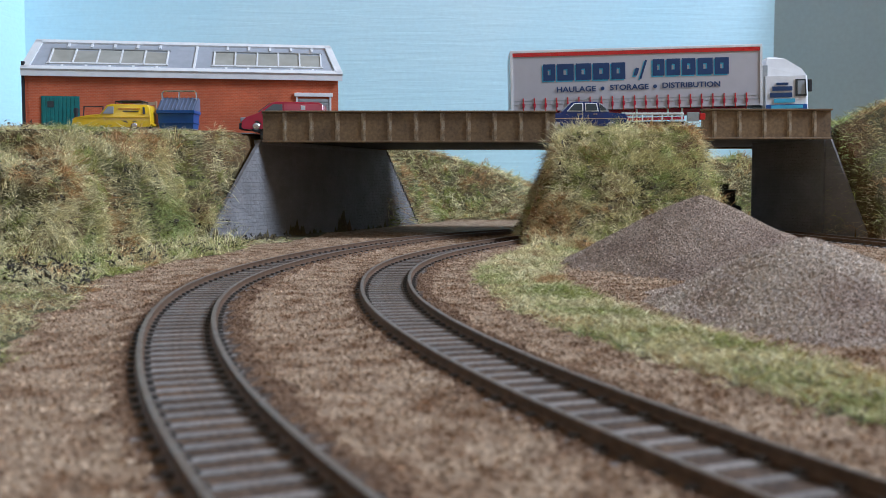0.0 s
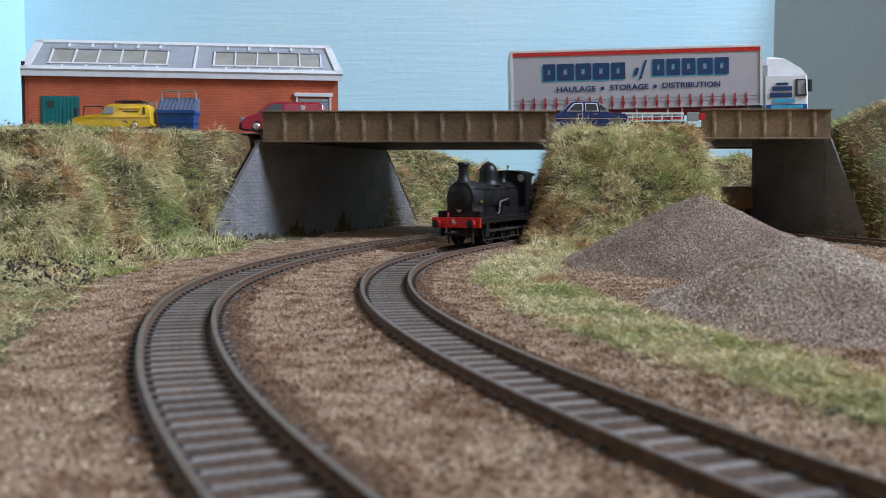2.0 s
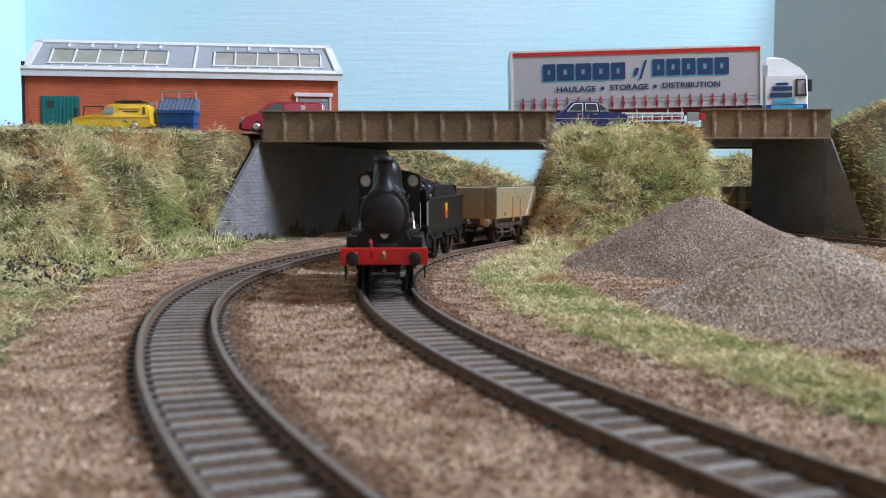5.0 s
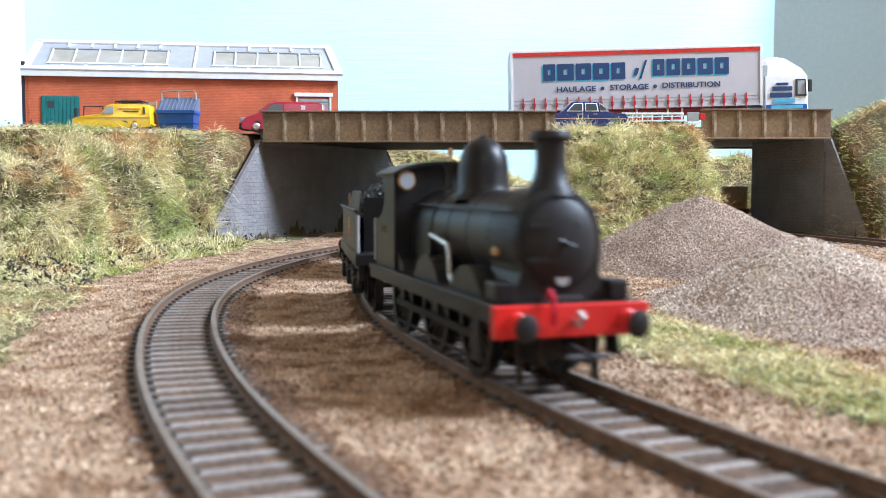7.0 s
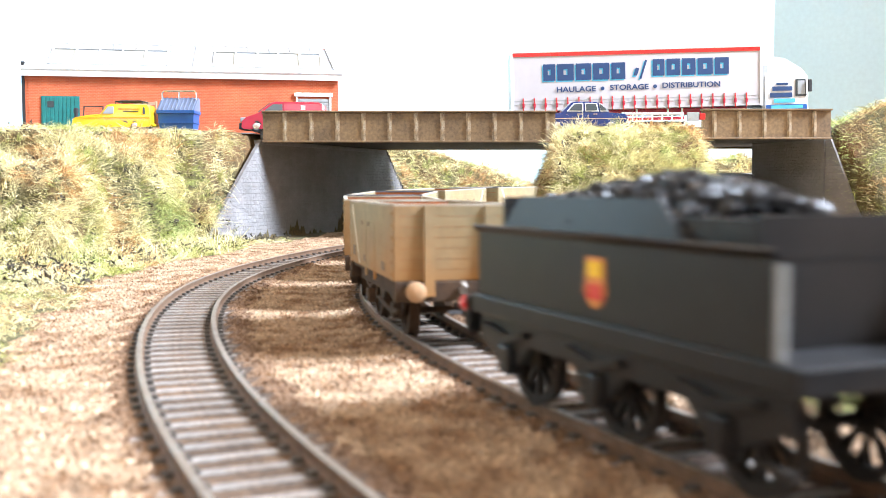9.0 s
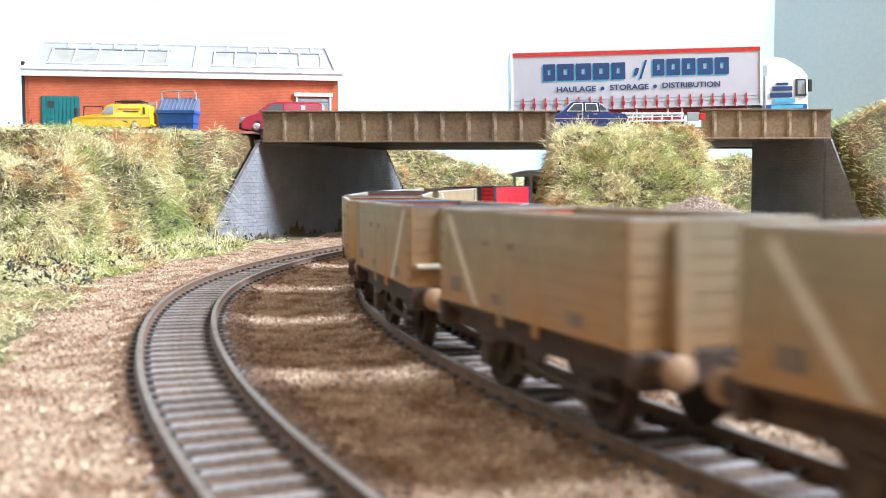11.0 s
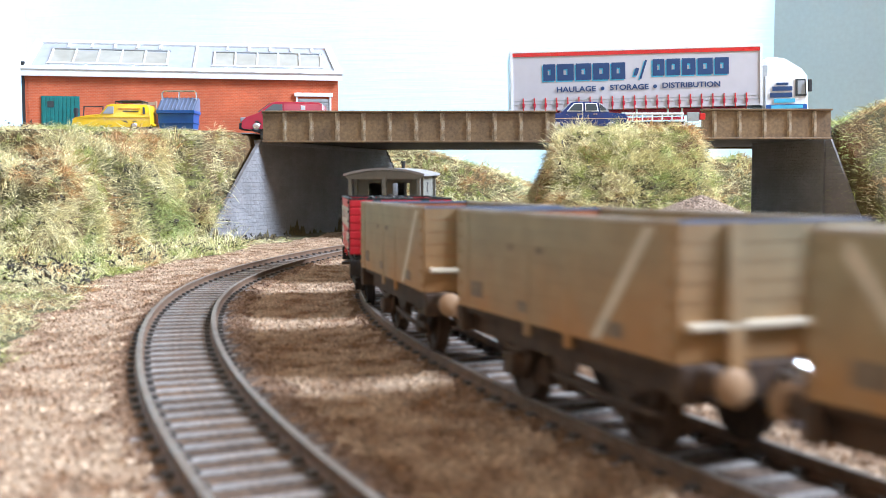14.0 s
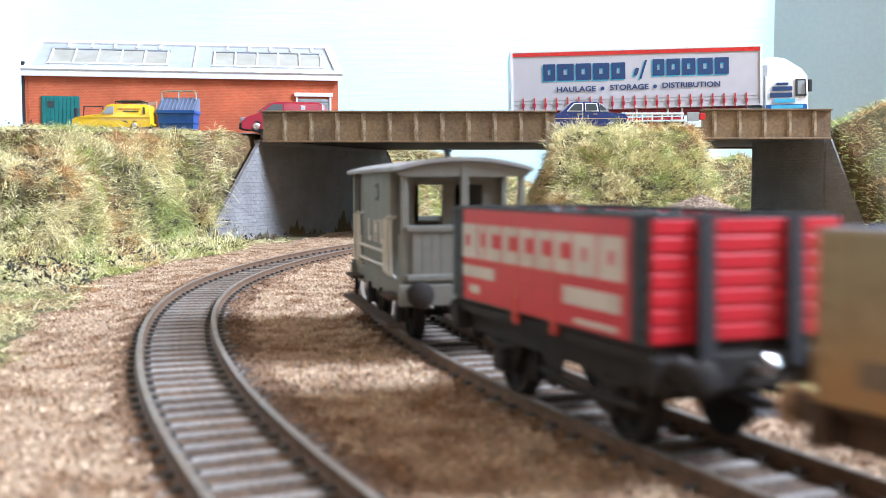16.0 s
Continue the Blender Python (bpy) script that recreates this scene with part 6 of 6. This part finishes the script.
def blades(name, pts, nrm, rng, length, width, lay, label, cuts=(0.10, 0.30), mats=None, sink=0.8):
    """Fibres: bent strips that lean out of the surface at random. lay: how flat they lie."""
    n = len(pts)
    a = rng.random(n) * 2 * np.pi
    flat = np.c_[np.cos(a), np.sin(a), rng.normal(0, 0.35, n)]
    d = nrm * (1 - lay) * rng.uniform(0.3, 1.0, (n, 1)) + flat * lay + np.array([0, 0, 0.25])
    d /= np.linalg.norm(d, axis=1)[:, None]
    ln = length * rng.uniform(0.45, 1.25, (n, 1))
    sd = np.cross(d, rng.normal(size=(n, 3)))
    sd /= np.linalg.norm(sd, axis=1)[:, None]
    w = width * rng.uniform(0.6, 1.3, (n, 1))
    bend = flat * 0.35 + np.array([0, 0, -0.25])
    root = pts - nrm * sink
    mid = root + d * ln * 0.55
    tip = root + (d + bend) * ln
    v = np.stack([root - sd * w, root + sd * w, mid + sd * w * 0.8, mid - sd * w * 0.8, tip], axis=1).reshape(-1, 3)
    faces = []
    for i in range(0, 5 * n, 5):
        faces.append((i, i + 1, i + 2, i + 3))
        faces.append((i + 3, i + 2, i + 4))
    k = patch_noise(pts, 30.0, 3.0) + 0.5 * patch_noise(pts, 9.0, 7.0) + rng.normal(0, 0.12, n)
    kind = np.where(k > cuts[1], 2, np.where(k > cuts[0], 0, 1))
    kind = np.where(rng.random(n) < 0.16, 0, kind)
    raw_mesh(name, v, faces, np.repeat(kind, 2).astype(np.int32), mats or (STRAW, GREENF, RUSTF), label, "grass")


def left_bank(x, y, z):
    return (x < -95) & (y > 400) & (y < 700) & (x > -470) & (z < 68.5) & ((z > y - 588) | (x < -142 + 0.37 * (y - 640)))


def mound(x, y, z):
    return (x > 10) & (x < 225) & (y > 545) & (y < 790) & (z > -2)


def far_bank(x, y, z):
    return (y > 860) & (x > -160) & (x < 360) & (z > 2)


def right_bank(x, y, z):
    return (x > 255) & (y > 600) & (y < 740) & (x < 420)


def verge(x, y, z):
    return (x > -20) & (x < 150) & (y > 120) & (y < 640) & (z < 6) & (x / np.maximum(y, 1) < 0.62)


def apron(x, y, z):
    return (x < -90) & (y > 190) & (y < 640) & (z < 16) & (x / y > -0.62)


for nm, region, count, ln, wd, lay, cuts, label in (
        ("grass_bank", left_bank, 90000, 6.5, 0.12, 0.52, (-0.14, 0.42), "long matted straw and green static grass on the bank"),
        ("grass_mound", mound, 84000, 6.0, 0.12, 0.58, (-0.24, 0.42), "matted straw-coloured static grass over the mound"),
        ("grass_far_bank", far_bank, 42000, 8.0, 0.22, 0.6, (-0.4, 0.2), "russet and green grass on the far bank"),
        # Fewer, greener fibres over dark turf: the bank's shade put into its colour.
        ("grass_right_bank", right_bank, 15000, 8.0, 0.12, 0.6, (0.20, 0.45), "olive and russet grass on the bank, its mix darkened to stand for shade"),
        ("grass_verge", verge, 34000, 4.6, 0.09, 0.6, (-0.24, 0.34), "short yellow-green grass beside the track"),
        ("grass_apron", apron, 34000, 4.8, 0.09, 0.72, (-0.18, 0.40), "short trodden grass at the foot of the bank")):
    pts, nrm, rng = ground_samples(count, 1, region, seed=count)
    puff = patch_noise(pts, 7.0, 1.0)
    pts = pts + nrm * (2.6 * puff * (ln > 5))[:, None]
    blades(nm, pts, nrm, rng, ln, wd, lay, label, cuts)


def tufts(name, region, count, each, length, width, label, cuts, seed):
    """Clumps of long pale fibres, each clump swept one way, standing out where the cover is thick."""
    pts, nrm, rng = ground_samples(count * 3, 1, region, seed=seed)
    keep = np.argsort(patch_noise(pts, 22.0, 5.0) + 0.25 * rng.normal(size=len(pts)))[-count:]
    pts, nrm = pts[keep], nrm[keep]
    lead = nrm * 0.6 + rng.normal(0, 0.55, (count, 3)) + np.array([0, 0, 0.15])
    hue = patch_noise(pts, 35.0, 2.0) + rng.normal(0, 0.18, count)
    kind = np.where(hue < cuts[0], 1, np.where(hue > cuts[1], 2, 0))
    size = rng.uniform(0.55, 1.35, count)
    n = count * each
    sz = np.repeat(size, each)[:, None]
    root = np.repeat(pts, each, axis=0) + rng.normal(0, 1.9, (n, 3)) * sz
    d = np.repeat(lead, each, axis=0) + rng.normal(0, 0.33, (n, 3))
    d /= np.linalg.norm(d, axis=1)[:, None]
    ln = length * sz * rng.uniform(0.4, 1.2, (n, 1))
    sd = np.cross(d, rng.normal(size=(n, 3)))
    sd /= np.linalg.norm(sd, axis=1)[:, None]
    w = width * rng.uniform(0.6, 1.3, (n, 1))
    mid = root + d * ln * 0.55
    tip = root + (d + rng.normal(0, 0.15, (n, 3)) + np.array([0, 0, -0.3])) * ln
    v = np.stack([root - sd * w, root + sd * w, mid + sd * w * 0.8, mid - sd * w * 0.8, tip], axis=1).reshape(-1, 3)
    faces = []
    for i in range(0, 5 * n, 5):
        faces.append((i, i + 1, i + 2, i + 3))
        faces.append((i + 3, i + 2, i + 4))
    raw_mesh(name, v, faces, np.repeat(kind, 2 * each).astype(np.int32), (STRAW, GREENF, RUSTF), label, "grass")


tufts("grass_tufts", lambda x, y, z: left_bank(x, y, z) & (z > -1) & (z < 63), 2400, 34, 9.5, 0.115, "pale straw tufts standing out of the grass bank", (-0.16, 0.42), 51)
tufts("grass_tufts", mound, 1500, 32, 8.5, 0.11, "pale straw and russet tufts on the grass mound", (-0.30, 0.22), 52)
tufts("grass_tufts", far_bank, 420, 24, 12.0, 0.24, "straw and russet tufts on the far bank", (-0.1, 0.1), 53)


def scrub(name, region, count, seed, label):
    """Dark crumbs and twigs caught in the grass, in loose clusters."""
    pts, nrm, rng = ground_samples(count // 7, 1, region, seed=seed)
    pts = np.repeat(pts, 7, axis=0) + rng.normal(0, 1.7, (count // 7 * 7, 3)) * [1, 1, 0.7]
    nrm = np.repeat(nrm, 7, axis=0)
    n = len(pts)
    e = rng.normal(size=(n, 4, 3)) * rng.uniform(0.2, 0.5, (n, 1, 1))
    e[:, 0] *= 3.4
    v = (pts + nrm * 3.2)[:, None, :] + e
    faces = [f for i in range(0, 4 * n, 4) for f in ((i, i + 1, i + 2), (i, i + 2, i + 3), (i, i + 3, i + 1), (i + 1, i + 3, i + 2))]
    raw_mesh(name, v.reshape(-1, 3), faces, np.zeros(4 * n, dtype=np.int32), (DARKF,), label, "scrub")


scrub("scrub_bank", lambda x, y, z: left_bank(x, y, z) & (z < 72), 3400, 11, "dark dried scrub caught in the grass bank")
scrub("scrub_apron", lambda x, y, z: apron(x, y, z) & (y > 350), 2400, 13, "dark twigs lying in the grass at the foot of the bank")
scrub("scrub_mound", mound, 1600, 12, "dark dried scrub caught in the grass mound")


def stones(name, pts, rng, size, m, label):
    """Angular stone chips, a tetrahedron each, half sunk in the ground."""
    n = len(pts)
    base = np.array([(1, 1, 1), (-1, -1, 1), (-1, 1, -1), (1, -1, -1)]) * 0.6
    r = size * rng.uniform(0.5, 1.3, (n, 1, 1))
    q = rng.normal(size=(n, 4))
    q /= np.linalg.norm(q, axis=1)[:, None]
    a, b, c, d = q.T
    rot = np.stack([np.stack([1 - 2 * (c * c + d * d), 2 * (b * c - d * a), 2 * (b * d + c * a)], -1),
                    np.stack([2 * (b * c + d * a), 1 - 2 * (b * b + d * d), 2 * (c * d - b * a)], -1),
                    np.stack([2 * (b * d - c * a), 2 * (c * d + b * a), 1 - 2 * (b * b + c * c)], -1)], 1)
    v = pts[:, None, :] + np.einsum("nij,kj->nki", rot, base) * r + np.array([0, 0, 0.12 * size])
    faces = [f for i in range(0, 4 * n, 4) for f in ((i, i + 1, i + 2), (i, i + 2, i + 3), (i, i + 3, i + 1), (i + 1, i + 3, i + 2))]
    raw_mesh(name, v.reshape(-1, 3), faces, np.zeros(4 * n, dtype=np.int32), (m,), label, "gravel")


def open_ballast(x, y, z):
    near = np.clip(1.2 - y / 900, 0.15, 1)
    ins = np.abs(x / np.maximum(y, 60)) < 0.55
    return ((y > 95) & (y < 760) & ins) * near


pts, nrm, rng = ground_samples(60000, 0, open_ballast, seed=21)
stones("ballast_chips", pts, rng, 0.55, CHIP, "loose pinkish-brown ballast chips")
pts, nrm, rng = ground_samples(60000, 2, lambda x, y, z: (x < 260) & (y > 190), seed=22)
stones("gravel_grains", pts, rng, 0.5, HEAPCHIP, "loose grey-brown grains of the larger gravel heap")
pts, nrm, rng = ground_samples(30000, 5, lambda x, y, z: (x < 260) & (y > 190), seed=23)
stones("gravel_grains", pts, rng, 0.5, HEAPPALECHIP, "loose pale grains of the smaller gravel heap")
pts, nrm, rng = ground_samples(16000, 4, open_ballast, seed=24)
stones("shoulder_chips", pts, rng, 0.5, SHOULDER, "rust-stained ballast chips beside the rails")

# ---- movement ----
# seconds and the place of the engine's buffer beam along the inner line
BEAM = ((0, 356.0), (0.5, 315.0), (1, 274.0), (1.5, 237.0), (2, 201.0), (2.5, 165.5), (3, 130.0), (3.5, 98.0), (4.2, 46.0), (6.3, -123.0), (6.5, -139.0), (7, -180.0), (7.5, -224.0), (8.0, -269.0), (8.5, -313.0), (9.0, -359.0), (9.2, -377.0), (11.3, -573.0), (12.5, -683.0), (13.5, -770.0), (14.5, -856.0), (15, -899.0), (15.5, -943.0), (16, -986.0))
BEAM_T, BEAM_S = [a for a, b in BEAM], [b for a, b in BEAM]


def beam_at(t):
    """A smooth reading of the table: a piecewise cubic with the slopes of the neighbouring rows."""
    i = min(max(int(np.searchsorted(BEAM_T, t, side="right")) - 1, 0), len(BEAM) - 2)
    def slope(k):
        a, b = max(k - 1, 0), min(k + 1, len(BEAM) - 1)
        return (BEAM_S[b] - BEAM_S[a]) / (BEAM_T[b] - BEAM_T[a])
    h = BEAM_T[i + 1] - BEAM_T[i]
    u = (t - BEAM_T[i]) / h
    return ((2 * u ** 3 - 3 * u * u + 1) * BEAM_S[i] + (u ** 3 - 2 * u * u + u) * h * slope(i)
            + (3 * u * u - 2 * u ** 3) * BEAM_S[i + 1] + (u ** 3 - u * u) * h * slope(i + 1))


def motions():
    steps = [i * 0.25 for i in range(65)]
    for e, off, base in TRAIN:
        rows = []
        for t in steps:
            s = beam_at(t) + off
            p, q = INNER_LINE.at(s - base / 2), INNER_LINE.at(s + base / 2)
            m = (p + q) / 2
            zp, zq = lift(p[1]), lift(q[1])
            tilt = -math.degrees(math.atan2(zp - zq, base))
            rows.append((t, pose(m[0] * MM, m[1] * MM, (zp + zq) / 2 * MM, 0, tilt, math.degrees(math.atan2(p[1] - q[1], p[0] - q[0])))))
        walk(e, rows)
    for ax, x, r in ROLLING:
        # a wheelset turns as it rolls; rows close enough for under a quarter turn each
        n = 240 if r < 8 else 160
        s0 = beam_at(0.0)
        rows = [(16.0 * i / n, pose(x * MM, 0, r * MM, 0, math.degrees((s0 - beam_at(16.0 * i / n)) / r), 0)) for i in range(n + 1)]
        walk(ax, rows)


motions()
